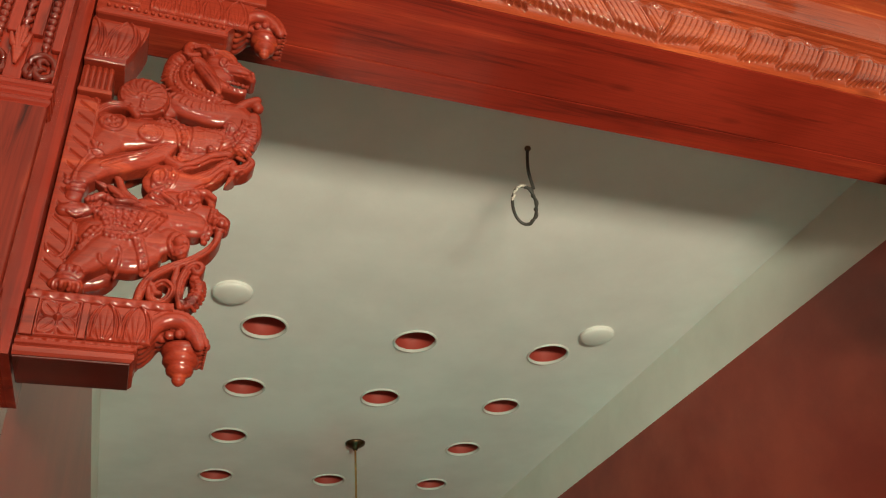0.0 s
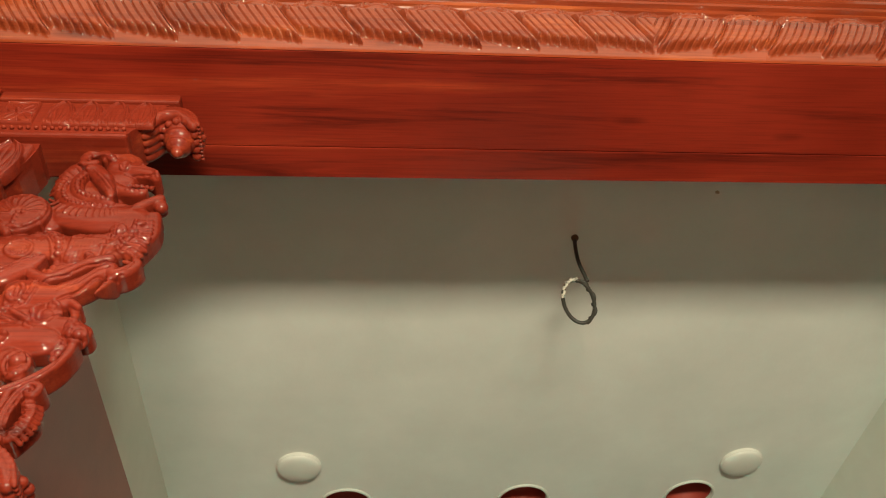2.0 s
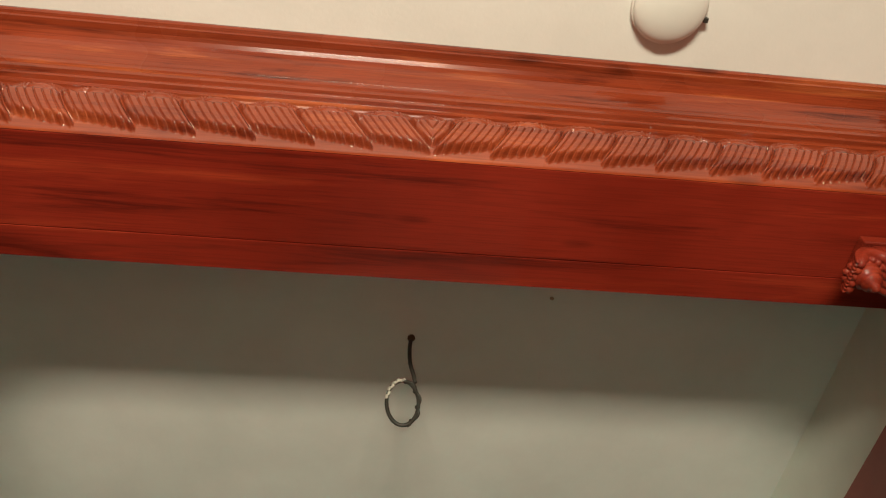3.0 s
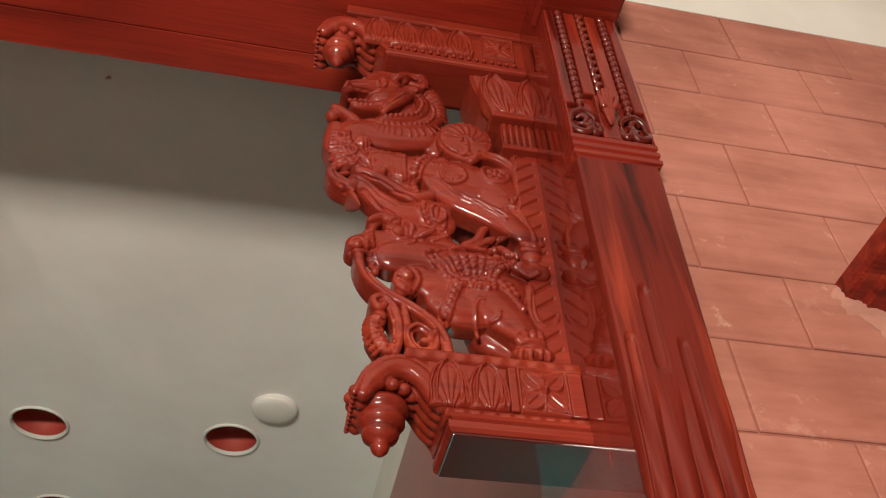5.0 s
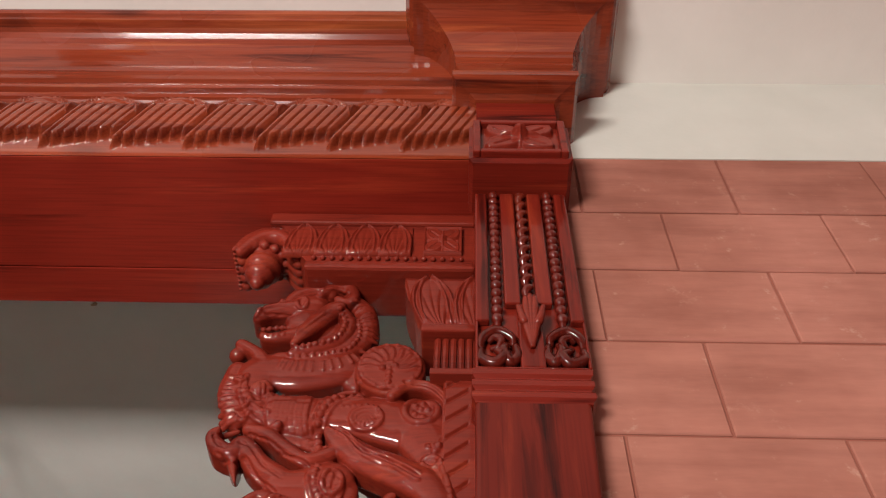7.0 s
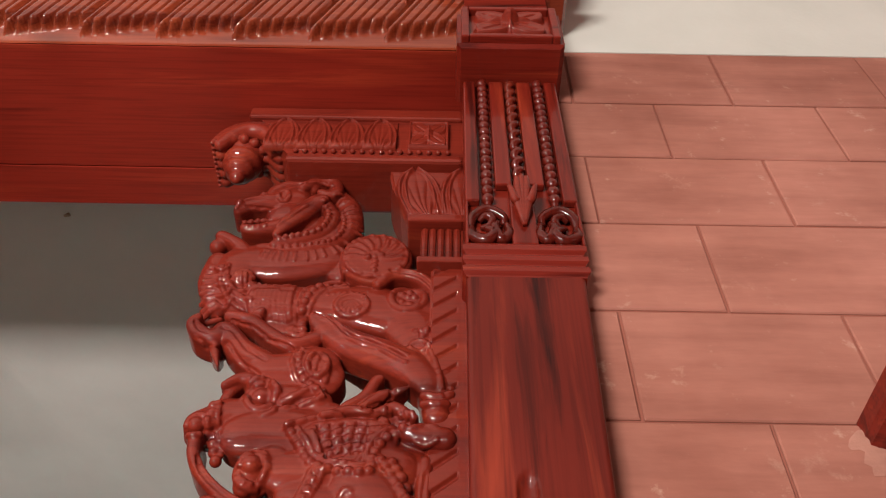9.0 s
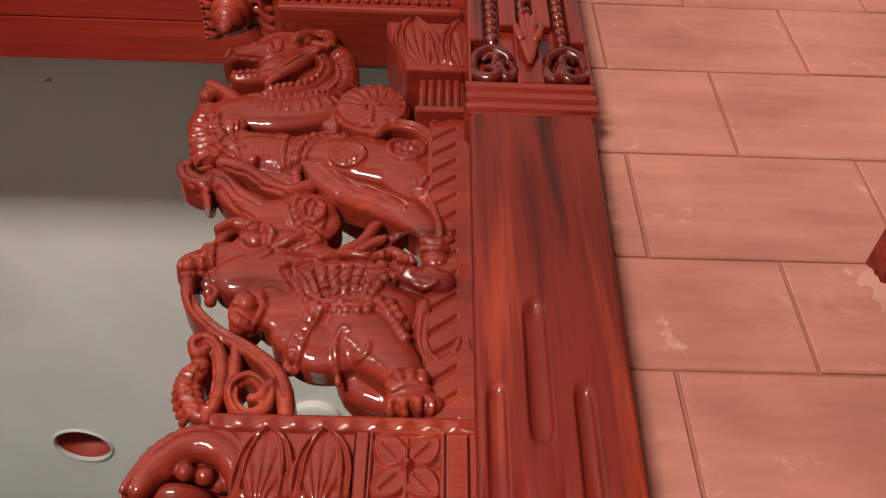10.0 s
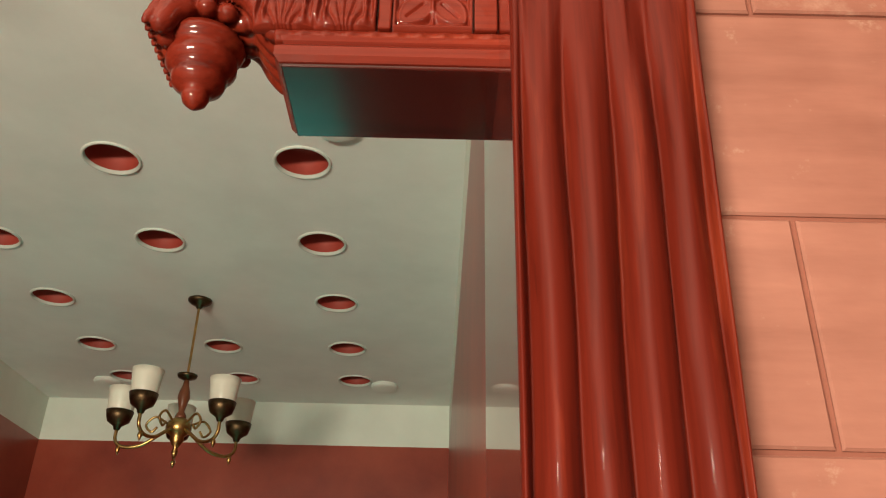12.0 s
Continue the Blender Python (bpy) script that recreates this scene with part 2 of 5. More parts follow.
def curve(points, steps=8):
    """A smooth line through points."""
    p = [Vector(q) for q in points]
    p = [p[0] * 2 - p[1], *p, p[-1] * 2 - p[-2]]
    out = []
    for i in range(1, len(p) - 2):
        for k in range(steps):
            t = k / steps
            out.append(0.5 * ((2 * p[i]) + (p[i + 1] - p[i - 1]) * t + (2 * p[i - 1] - 5 * p[i] + 4 * p[i + 1] - p[i + 2]) * t * t
                              + (3 * p[i] - p[i - 1] - 3 * p[i + 1] + p[i + 2]) * t ** 3))
    return out + [p[-2]]


def sheet(name, P, material, parent=None, label=""):
    """A carved surface from an array of points (rows, columns, 3)."""
    nv, nu = P.shape[:2]
    me = bpy.data.meshes.new(name)
    i = np.arange(nv * nu).reshape(nv, nu)
    q = np.stack([i[:-1, :-1], i[:-1, 1:], i[1:, 1:], i[1:, :-1]], -1).reshape(-1, 4)
    me.from_pydata(P.reshape(-1, 3).tolist(), [], q.tolist())
    return link_mesh(name, me, material, parent, label)


def bump01(x):
    """1 at 0, falling smoothly to 0 at -1 and 1."""
    return np.clip(1 - x * x, 0, 1)


CX = -0.039  # the middle of the opening
ZC = 3.178  # ceilings
ZS = 2.812  # underside of the lintel
XR, XL = 1.345, -1.423  # the jambs
WALL_TOP = 2.865  # where the coloured paint ends

# ---- setting ----
BACK, FRONT_END, FX = 5.30, -3.5, 3.0
floor = tagged(part("floor", box(-FX - 0.2, FX + 0.2, FRONT_END - 0.2, BACK + 0.2, -0.1, 0.0), floor_mat), "pale polished stone floor of both rooms", "floor", kind="structure")


def ceiling_with_holes():
    """The flat ceiling; over the back room it has fourteen round recesses."""
    bm = bmesh.new()
    holes = [(x, y) for j, y in enumerate(HOLE_Y) for i, x in enumerate(HOLE_X) if not (i == 1 and j == 2)]
    cw, ch = 0.16, 0.16
    xs = sorted({-FX - 0.2, FX + 0.2, *[x + s * cw for x in HOLE_X for s in (-1, 1)]})
    ys = sorted({FRONT_END - 0.2, BACK + 0.2, *[y + s * ch for y in HOLE_Y for s in (-1, 1)]})
    n = 40
    for x0, x1 in zip(xs, xs[1:]):
        for y0, y1 in zip(ys, ys[1:]):
            at = [h for h in holes if x0 < h[0] < x1 and y0 < h[1] < y1]
            if not at:
                bm.faces.new([bm.verts.new((x, y, ZC)) for x, y in ((x0, y0), (x0, y1), (x1, y1), (x1, y0))])
                continue
            hx, hy = at[0]
            outer, inner, up = [], [], []
            for k in range(n):
                a = 2 * math.pi * k / n
                c, s = math.cos(a), math.sin(a)
                f = min(cw / max(abs(c), 1e-6), ch / max(abs(s), 1e-6))
                outer.append(bm.verts.new((hx + c * f, hy + s * f, ZC)))
                inner.append(bm.verts.new((hx + c * HOLE_R, hy + s * HOLE_R, ZC)))
                up.append(bm.verts.new((hx + c * HOLE_R, hy + s * HOLE_R, ZC + 0.02)))
            for k in range(n):
                l = (k + 1) % n
                bm.faces.new((outer[k], inner[k], inner[l], outer[l]))
                bm.faces.new((inner[k], up[k], up[l], inner[l]))
    bmesh.ops.remove_doubles(bm, verts=bm.verts, dist=1e-4)
    return bm


HOLE_X, HOLE_Y, HOLE_R = (-0.722, 0.026, 0.760), (2.262, 2.919, 3.573, 4.229, 4.80), 0.104
ceiling = tagged(part("ceiling", ceiling_with_holes(), white), "white distempered ceiling with round cut recesses", "ceiling", kind="structure")
roof_slab = tagged(part("ceiling_slab", box(-FX - 0.2, FX + 0.2, FRONT_END - 0.2, BACK + 0.2, ZC + 0.16, ZC + 0.3), white), "plain slab above the ceiling", "ceiling", kind="structure")


def recess_cup(x, y):
    """A red-painted round recess with a raised white rim."""
    t = thing("ceiling_recess", "red-painted round recess with white rim in the ceiling", "ceiling recess", "recesses in the ceiling")
    t.location = (x, y, ZC)
    n = 36
    cup = loft([[(r * math.cos(2 * math.pi * i / n), r * math.sin(2 * math.pi * i / n), h) for i in range(n)]
                for r, h in ((HOLE_R - 0.001, 0.006), (HOLE_R - 0.003, 0.10), (HOLE_R - 0.02, 0.115), (0.001, 0.117))], caps=False)
    part("cup", cup, hole_red, t, smooth=True)
    rim = loft([[(r * math.cos(2 * math.pi * i / n), r * math.sin(2 * math.pi * i / n), h) for i in range(n)]
                for r, h in ((HOLE_R + 0.009, 0.0), (HOLE_R + 0.008, -0.004), (HOLE_R + 0.004, -0.008), (HOLE_R - 0.002, -0.007), (HOLE_R - 0.004, 0.008))], caps=False)
    part("rim", rim, white_cool, t, "white plaster rim", smooth=True)
    return t


for j, hy in enumerate(HOLE_Y):
    for i, hx in enumerate(HOLE_X):
        if not (i == 1 and j == 2):
            recess_cup(hx, hy)

# back room walls: dark red below, a white band above
RWX, LWX = 1.385, -1.435


def banded_wall(name, x0, x1, y0, y1, side):
    low = part(name, box(x0, x1, y0, y1, 0, 2.88), wall_red)
    tagged(low, "dark red painted plaster wall of the back room", "wall", kind="structure")
    up = part("white_band_" + side, box(x0, x1, y0, y1, 2.88, ZC + 0.17), band_white)
    tagged(up, "white painted band above the red wall", "wall", kind="structure")


banded_wall("wall_east", RWX, RWX + 0.15, 0.30, BACK, "east")
# the west wall has an added, unseen opening for the lamp that lights the floor sheet
for k, (y0, y1, z0, z1) in enumerate(((0.30, 2.3, 0, 2.88), (3.5, BACK, 0, 2.88), (2.3, 3.5, 0, 0.75), (2.3, 3.5, 1.45, 2.88))):
    tagged(part("wall_west_%d" % (k + 1), box(LWX - 0.15, LWX, y0, y1, z0, z1), wall_red), "dark red painted plaster wall of the back room", "wall", kind="structure")
tagged(part("white_band_west", box(LWX - 0.15, LWX, 0.30, BACK, 2.88, ZC + 0.17), band_white), "white painted band above the red wall", "wall", kind="structure")
banded_wall("wall_north", LWX - 0.15, RWX + 0.15, BACK, BACK + 0.15, "north")

# front room
for name, x0, x1 in (("wall_front_east", 1.40, FX), ("wall_front_west", -FX, -1.48)):
    tagged(part(name, box(x0, x1, 0.0022, 0.29, 0, WALL_TOP), mortar), "terracotta plaster wall scored into blocks", "wall", kind="structure")
    tagged(part(name + "_band", box(x0, x1, 0.000, 0.29, WALL_TOP, ZC + 0.17), white_cool), "white band above the terracotta wall", "wall", kind="structure")
tagged(part("wall_over_lintel", box(-1.53, 1.45, 0.02, 0.29, ZS + 0.06, ZC + 0.17), white), "white plaster wall over the lintel", "wall", kind="structure")
# side walls out of view, coloured dark red to lower the bounced light
for name, x0, x1 in (("wall_side_east", FX, FX + 0.15), ("wall_side_west", -FX - 0.15, -FX)):
    tagged(part(name, box(x0, x1, FRONT_END, 0.29, 0, ZC + 0.17), wall_red), "unseen side wall of the front room, dark red to cut bounced light", "wall", kind="structure")
# south wall with a low window; unseen, and dark red to cut the bounce
WX0, WX1, WZ0, WZ1 = -1.0, 0.4, 0.70, 1.34
for k, (x0, x1, z0, z1) in enumerate(((-FX, WX0, 0, ZC), (WX1, FX, 0, ZC), (WX0, WX1, 0, WZ0), (WX0, WX1, WZ1, ZC))):
    tagged(part("wall_south_%d" % (k + 1), box(x0, x1, FRONT_END - 0.15, FRONT_END, z0, z1 + (0.17 if z1 == ZC else 0)), wall_red), "unseen wall behind the camera with a low window, dark red to cut bounced light", "wall", kind="structure")
# unseen sheet, added to keep the rest of the mirrored floor dark
tagged(part("floor_runner", box(0.85, 2.2, 0.9, 4.4, 0.001, 0.006), dark_sheet_red), "unseen dark red sheet added on the back room floor to darken reflections", "floor", kind="structure")
# unseen sheet, added so that the bracket undersides mirror teal
tagged(part("floor_covering", box(-0.35, 0.85, 1.6, 4.2, 0.001, 0.006), teal), "unseen turquoise sheet added on the back room floor for teal reflections", "floor", kind="structure")

# ---- doorway woodwork ----


def ring_rect(x0, x1, y, off, z):
    """A U-shaped row: left return, front, right return; the back lies at the wall."""
    return [(x0 - off, 0.0, z), (x0 - off, y - off, z), (x1 + off, y - off, z), (x1 + off, 0.0, z)]


def moulded(x0, x1, y, profile):
    """A moulding with mitred corners round three sides; profile: rows of (offset, height)."""
    bm = bmesh.new()
    rows = [[bm.verts.new(p) for p in ring_rect(x0, x1, y, o, z)] for o, z in profile]
    for a, b in zip(rows, rows[1:]):
        for i in range(3):
            bm.faces.new((a[i], a[i + 1], b[i + 1], b[i]))
        bm.faces.new((a[3], a[0], b[0], b[3]))
    bm.faces.new(rows[0][::-1]), bm.faces.new(rows[-1])
    return bm


def sweep_x(profile, x0, x1, nx=2):
    """A profile of (y, z) drawn along x."""
    xs = np.linspace(x0, x1, nx)
    return loft([[(x, y, z) for y, z in profile] for x in xs])


lintel = thing("lintel", "red varnished teak lintel with carved leaf moulding and cornice", "lintel")
part("soffit_board", sweep_x([(-0.022, ZS), (0.212, ZS), (0.212, ZS + 0.05), (-0.022, ZS + 0.05)], XL, XR), soffit_wood, lintel)
part("rear_board", sweep_x([(0.215, ZS - 0.002), (0.296, ZS - 0.002), (0.296, ZS + 0.36), (0.290, ZS + 0.36), (0.290, ZS + 0.05), (0.215, ZS + 0.05)], XL, XR), soffit_wood, lintel)


def leaf_moulding(x0, x1):
    """Slanting ribbed leaves with scalloped tops, leaning towards the middle from both sides."""
    nx, nv = 2600, 52
    s = np.linspace(x0, x1, nx)[None, :]
    v = np.linspace(0, 1, nv)[:, None]
    y0 = -0.024 - 0.034 * np.sin(v * 2.15) ** 0.9
    z0 = ZS + 0.002 + 0.166 * v
    side = np.sign(s - CX)
    d = np.abs(s - CX)
    per = 0.125
    u = d / per + 0.54 * np.clip(0.85 - v, 0, 1) ** 1.5 / 0.7 - 0.5
    f = u - np.floor(u)
    ft = d / per - 0.30
    ft = ft - np.floor(ft)
    top = 0.62 + 0.31 * np.sqrt(np.clip(1 - (2 * ft - 1) ** 2, 0, 1))
    inside = np.clip((top - v) * 14, 0, 1)
    ribs = np.clip(np.abs(np.sin(np.pi * f * 7)) * 2.6, 0, 1)
    low = 0.07 + 0.13 * f + 0.05 * (1 - np.abs(np.sin(np.pi * f * 7)))
    hang = np.clip((v - low) * 16, 0, 1)
    body = hang * (0.005 + 0.004 * np.clip(1 - f, 0, 1) * np.clip(f * 9, 0, 1) + 0.0110 * ribs * np.clip((0.72 - v) * 9, 0, 1))
    lobe = 0.015 * bump01((v - top + 0.05) / 0.045) + 0.006 * bump01((v - top + 0.14) / 0.035)
    eye = 0.009 * bump01((v - 0.74) / 0.10) * bump01((ft - 0.5) / 0.22)
    body = body - 0.006 * bump01(np.minimum(f, 1 - f) / 0.07) * hang
    h = inside * (body * np.clip((0.70 - v) * 12, 0, 1) + hang * 0.004 + lobe * (v > 0.5) + eye)
    gap = -0.004 - 0.045 * np.clip((v - 0.58) / 0.42, 0, 1)
    y = inside * (y0 - h * 0.9) + (1 - inside) * gap
    return np.stack([np.broadcast_to(s, h.shape), np.broadcast_to(y, h.shape), z0 - h * 0.3], -1)


sheet("leaf_moulding", leaf_moulding(XL, XR), leaf_wood, lintel, "carved band of slanting leaves")
CORN = [(-0.01, 2.972), (-0.046, 2.974), (-0.050, 2.978), (-0.056, 2.980), (-0.060, 2.986), (-0.056, 2.993), (-0.056, 2.996), (-0.066, 2.999), (-0.069, 3.004),
        (-0.066, 3.012), (-0.066, 3.017), (-0.074, 3.020), (-0.076, 3.030), (-0.072, 3.038)]
CORN += [(-0.072 - 0.060 * (1 - math.cos(a * math.pi / 20)), 3.040 + 0.112 * math.sin(a * math.pi / 20) ** 1.0) for a in range(0, 11)]
CORN += [(-0.138, 3.153), (-0.140, 3.160), (-0.147, 3.163), (-0.150, 3.170), (-0.150, ZC - 0.002), (-0.01, ZC - 0.002)]
part("cornice", sweep_x(CORN, XL - 0.0, XR + 0.0), cornice_wood, lintel, "coved cornice with beaded fillets")


def rosette(u, v):
    """Four veined petals that point to the corners, a round boss and a raised rim."""
    x, z = 2 * u - 1, 2 * v - 1
    r = np.sqrt(x * x + z * z)
    along, across = (np.abs(x) + np.abs(z)) / 1.414, np.abs(np.abs(x) - np.abs(z)) / 1.414
    wide = 0.46 * np.sin(np.pi * np.clip(along / 1.20, 0, 1)) ** 0.6
    inside = wide - across
    petal = np.clip(inside * 9, 0, 1) * (0.0045 + 0.0022 * np.clip(1 - inside * 6, 0, 1)) - 0.0022 * bump01(across / 0.05) * (along > 0.3) * (along < 0.95)
    rim = np.clip((np.maximum(np.abs(x), np.abs(z)) - 0.90) * 30, 0, 1)
    spike = 0.003 * bump01(np.minimum(np.abs(x), np.abs(z)) / 0.05) * (r < 0.85)
    return petal * (rim < 0.02) + spike + 0.007 * bump01(r / 0.22) + 0.005 * rim


def shaft_depth(x, z):
    """Carving of the shaft's face: sunk flutes with round tops above, reeds below."""
    c = (x - 0.0725)
    h = np.zeros(np.broadcast(x, z).shape)

    def flute(x0, z_top, z_low, w):
        zz = np.clip(z, z_low, z_top)
        r = np.sqrt((x - x0) ** 2 + ((z - zz) * 0.8) ** 2) / w
        return np.where(r < 1, np.sqrt(np.clip(1 - r * r, 0, 1)), 0)
    h = h - 0.007 * flute(0.058, 1.965, 1.86, 0.0115)
    h = h - 0.006 * flute(0.018, 1.885, 0.3, 0.009) - 0.006 * flute(0.098, 1.885, 0.3, 0.009)
    low = np.clip((1.83 - z) / 0.14, 0, 1)
    wob = 0.0012 * np.sin(z * 11 + x * 60) + 0.0008 * np.sin(z * 27 - x * 35 + 1.0)
    reed = np.abs(np.sin(np.pi * (x + wob - 0.006) / 0.0335)) ** (0.75 + 0.25 * np.sin(z * 17 + x * 90))
    h = h * (1 - low) + low * (-0.012 + 0.013 * reed)
    wave = np.sin((z - 1.70) * 40 + x * 30) * 0.0012 * bump01((z - 1.76) / 0.12)
    edge = np.clip(np.minimum(x, 0.145 - x) / 0.006, 0, 1)
    return h * edge + wave - 0.003 * (1 - edge) ** 2


def pillar(x0, mirror):
    """A flat pilaster: fluted shaft, ringed band, panel with bead strands, flower block and flared capital."""
    t = thing("pillar", "red varnished teak pilaster with bead strands and flared capital", "pillar", "pilasters beside the opening")
    W, YF = 0.138, -0.040
    cx0 = x0 + W - 0.1055 if mirror else x0 + 0.0015
    part("core", box(cx0, cx0 + 0.104, YF + 0.020, 0.294, 0, ZS + 0.05), jamb_wood, t, "polished inner jamb")
    if mirror:
        part("jamb_packing", box(x0 + W - 0.004, x0 + W + 0.0135, 0.084, 0.292, 1.822, ZS + 0.02), wood_z, t)
    x = np.linspace(0, 1, 96)[None, :]
    z = np.linspace(0.0, 2.24, 420)[:, None]
    wide = 0.108 + 0.022 * np.clip((z - 1.40) / 0.84, 0, 1)
    xx = x * wide
    h = shaft_depth(xx / wide * 0.145, z)
    P = np.stack([(x0 + W - xx if mirror else x0 + xx), YF - h, np.broadcast_to(z, h.shape)], -1)
    def side(col, y):
        q = col.copy()
        q[..., 1] = y
        return q
    ends = np.concatenate([side(P[:, :1], YF + 0.020), P, side(P[:, -1:], 0.0)], 1)
    sheet("shaft_face", ends, shaft_wood, t, "fluted and reeded shaft")
    band = [(0.0, 2.236)]
    for k in range(3):
        b = 2.238 + k * 0.0185
        band += [(0.0005, b), (0.004, b + 0.004), (0.004, b + 0.012), (0.0005, b + 0.017)]
    part("band", moulded(x0 + (0.006 if mirror else 0), x0 + W - (0 if mirror else 0.006), YF, band + [(0.0, 2.294)]), wood_x, t, "three ringed fillets")
    panel = bmesh.new()
    box(x0, x0 + W, YF + 0.011, 0.0, 2.294, 2.682, 0, panel)
    for a, b, z0 in ((0.0, 0.018, 2.378), (0.038, 0.059, 2.412), (0.079, 0.100, 2.412), (0.120, 0.138, 2.378), (0.0, 0.004, 2.294), (0.054, 0.084, 2.294), (0.134, 0.138, 2.294)):
        z1 = 2.680 if z0 > 2.3 else (2.412 if a == 0.054 else 2.378)
        box(x0 + a, x0 + b, YF, YF + 0.011, z0, z1, 0.0025, panel)
    part("bead_panel", panel, wood_z, t)
    for cx in (0.028, 0.110):
        bm = bmesh.new()
        zz = 2.385
        while zz < 2.688:
            ball(bm, (x0 + cx, YF + 0.004, zz), 0.0078, 12, (1, 1, 1.1))
            zz += 0.0172
        tube([(x0 + cx, YF + 0.006, 2.37), (x0 + cx, YF + 0.006, 2.69)], 0.0050, 8, bm)
        part("bead_strand", bm, strand_wood, t, smooth=True)
        curl = bmesh.new()
        # a folded leaf: an arched hood over two curled tongues
        for pts, fat in ((((-0.022, -0.006, 0.004), (-0.019, 0.014, 0.000), (-0.002, 0.026, -0.002), (0.017, 0.016, 0.000), (0.018, 0.004, 0.004)), 0.0072),
                         (((-0.021, -0.004, 0.002), (-0.020, -0.022, 0.000), (-0.004, -0.031, -0.001), (0.006, -0.020, -0.004), (-0.004, -0.010, -0.003)), 0.0080),
                         (((0.021, 0.004, 0.002), (0.023, -0.016, 0.000), (0.014, -0.028, 0.000), (0.006, -0.012, -0.004), (0.010, 0.000, -0.003)), 0.0074),
                         (((-0.012, 0.010, 0.003), (-0.004, 0.014, -0.002), (0.004, 0.008, -0.002), (0.000, -0.002, 0.001), (-0.010, -0.002, 0.004)), 0.0056)):
            flip = -1 if cx > 0.06 else 1
            c = curve([(x0 + cx + flip * q, YF + 0.004 + o, 2.334 + h) for q, h, o in pts], 6)
            tube(c, [fat * (0.45 + 0.55 * math.sin(math.pi * (0.08 + 0.88 * k / (len(c) - 1)))) for k in range(len(c))], 8, curl)
        part("curled_leaf", curl, curl_wood, t, smooth=True)
    rope = bmesh.new()
    pts = [(x0 + 0.069 + 0.0028 * math.cos(a), YF + 0.004 + 0.0028 * math.sin(a), 2.405 + a * 0.0036) for a in np.linspace(0, 78, 420)]
    tube(pts, 0.0062, 6, rope)
    part("twisted_rope", rope, strand_wood, t, smooth=True)
    bud = bmesh.new()
    for sgn, tip, low in ((-1, 0.016, -0.016), (1, 0.016, -0.016), (-0.5, 0.012, 0.002), (0.5, 0.012, 0.002), (0, 0.0, 0.006)):
        c = [(x0 + 0.069 + sgn * q, YF - 0.004 - 0.004 * k, zz) for k, (q, zz) in enumerate(((0.0, 2.325), (0.006, 2.36), (0.010, 2.382 + low), (tip, 2.405 + low)))]
        c = curve(c, 6)
        tube(c, [0.002 + 0.0042 * math.sin(math.pi * min(1, 0.08 + k / len(c) * 0.9)) for k in range(len(c))], 8, bud)
    part("leaf_bud", bud, wood_carved, t, smooth=True)
    # flower block
    block = moulded(x0 - 0.002, x0 + W + 0.002, -0.088, [(0.0, 2.686), (0.002, 2.686), (0.008, 2.691), (0.008, 2.792), (0.004, 2.797), (-0.004, 2.797), (-0.004, 2.925)])
    part("neck_block", block, wood_x, t)
    fr = bmesh.new()
    for a, b, c, d in ((-0.004, 0.008, 2.692, 2.796), (0.130, 0.142, 2.692, 2.796), (0.008, 0.130, 2.692, 2.702), (0.008, 0.130, 2.786, 2.796)):
        box(x0 + a, x0 + b, -0.108, -0.094, c, d, 0.0025, fr)
    part("flower_frame", fr, wood_x, t)
    n = 70
    u = np.linspace(-1, 1, n)[None, :]
    w = np.linspace(-1, 1, n)[:, None]
    h = 2.2 * rosette((u + 1) / 2, (w + 1) / 2) * (np.maximum(np.abs(u), np.abs(w)) < 0.9)
    P = np.stack([np.broadcast_to(x0 + 0.069 + u * 0.059, h.shape), -0.0965 - h, np.broadcast_to(2.746 + w * 0.040, h.shape)], -1)
    sheet("carved_flower", P, wood_carved, t, "four-petalled carved flower")
    cap = [(0.0, 2.905), (0.010, 2.910), (0.034, 2.914), (0.040, 2.922), (0.040, 2.940), (0.034, 2.948), (0.026, 2.951), (0.024, 2.966), (0.034, 2.972), (0.034, 2.982)]
    cap += [(0.036 + 0.075 * (1 - math.cos(a * math.pi / 20)), 2.985 + 0.125 * math.sin(a * math.pi / 20)) for a in range(0, 11)]
    cap += [(0.118, 3.112), (0.118, 3.126), (0.126, 3.132), (0.134, 3.150), (0.134, ZC - 0.002)]
    part("capital", moulded(x0, x0 + W, -0.090, cap), cornice_wood, t, "flared capital")
    return t


pillar(XR - 0.003, False)
pillar(XL - 0.138, True)

# ---- carved brackets ----
# A solid is described by signed distances on a fine lattice and skinned: limbs, bosses and beads melt into one carving.


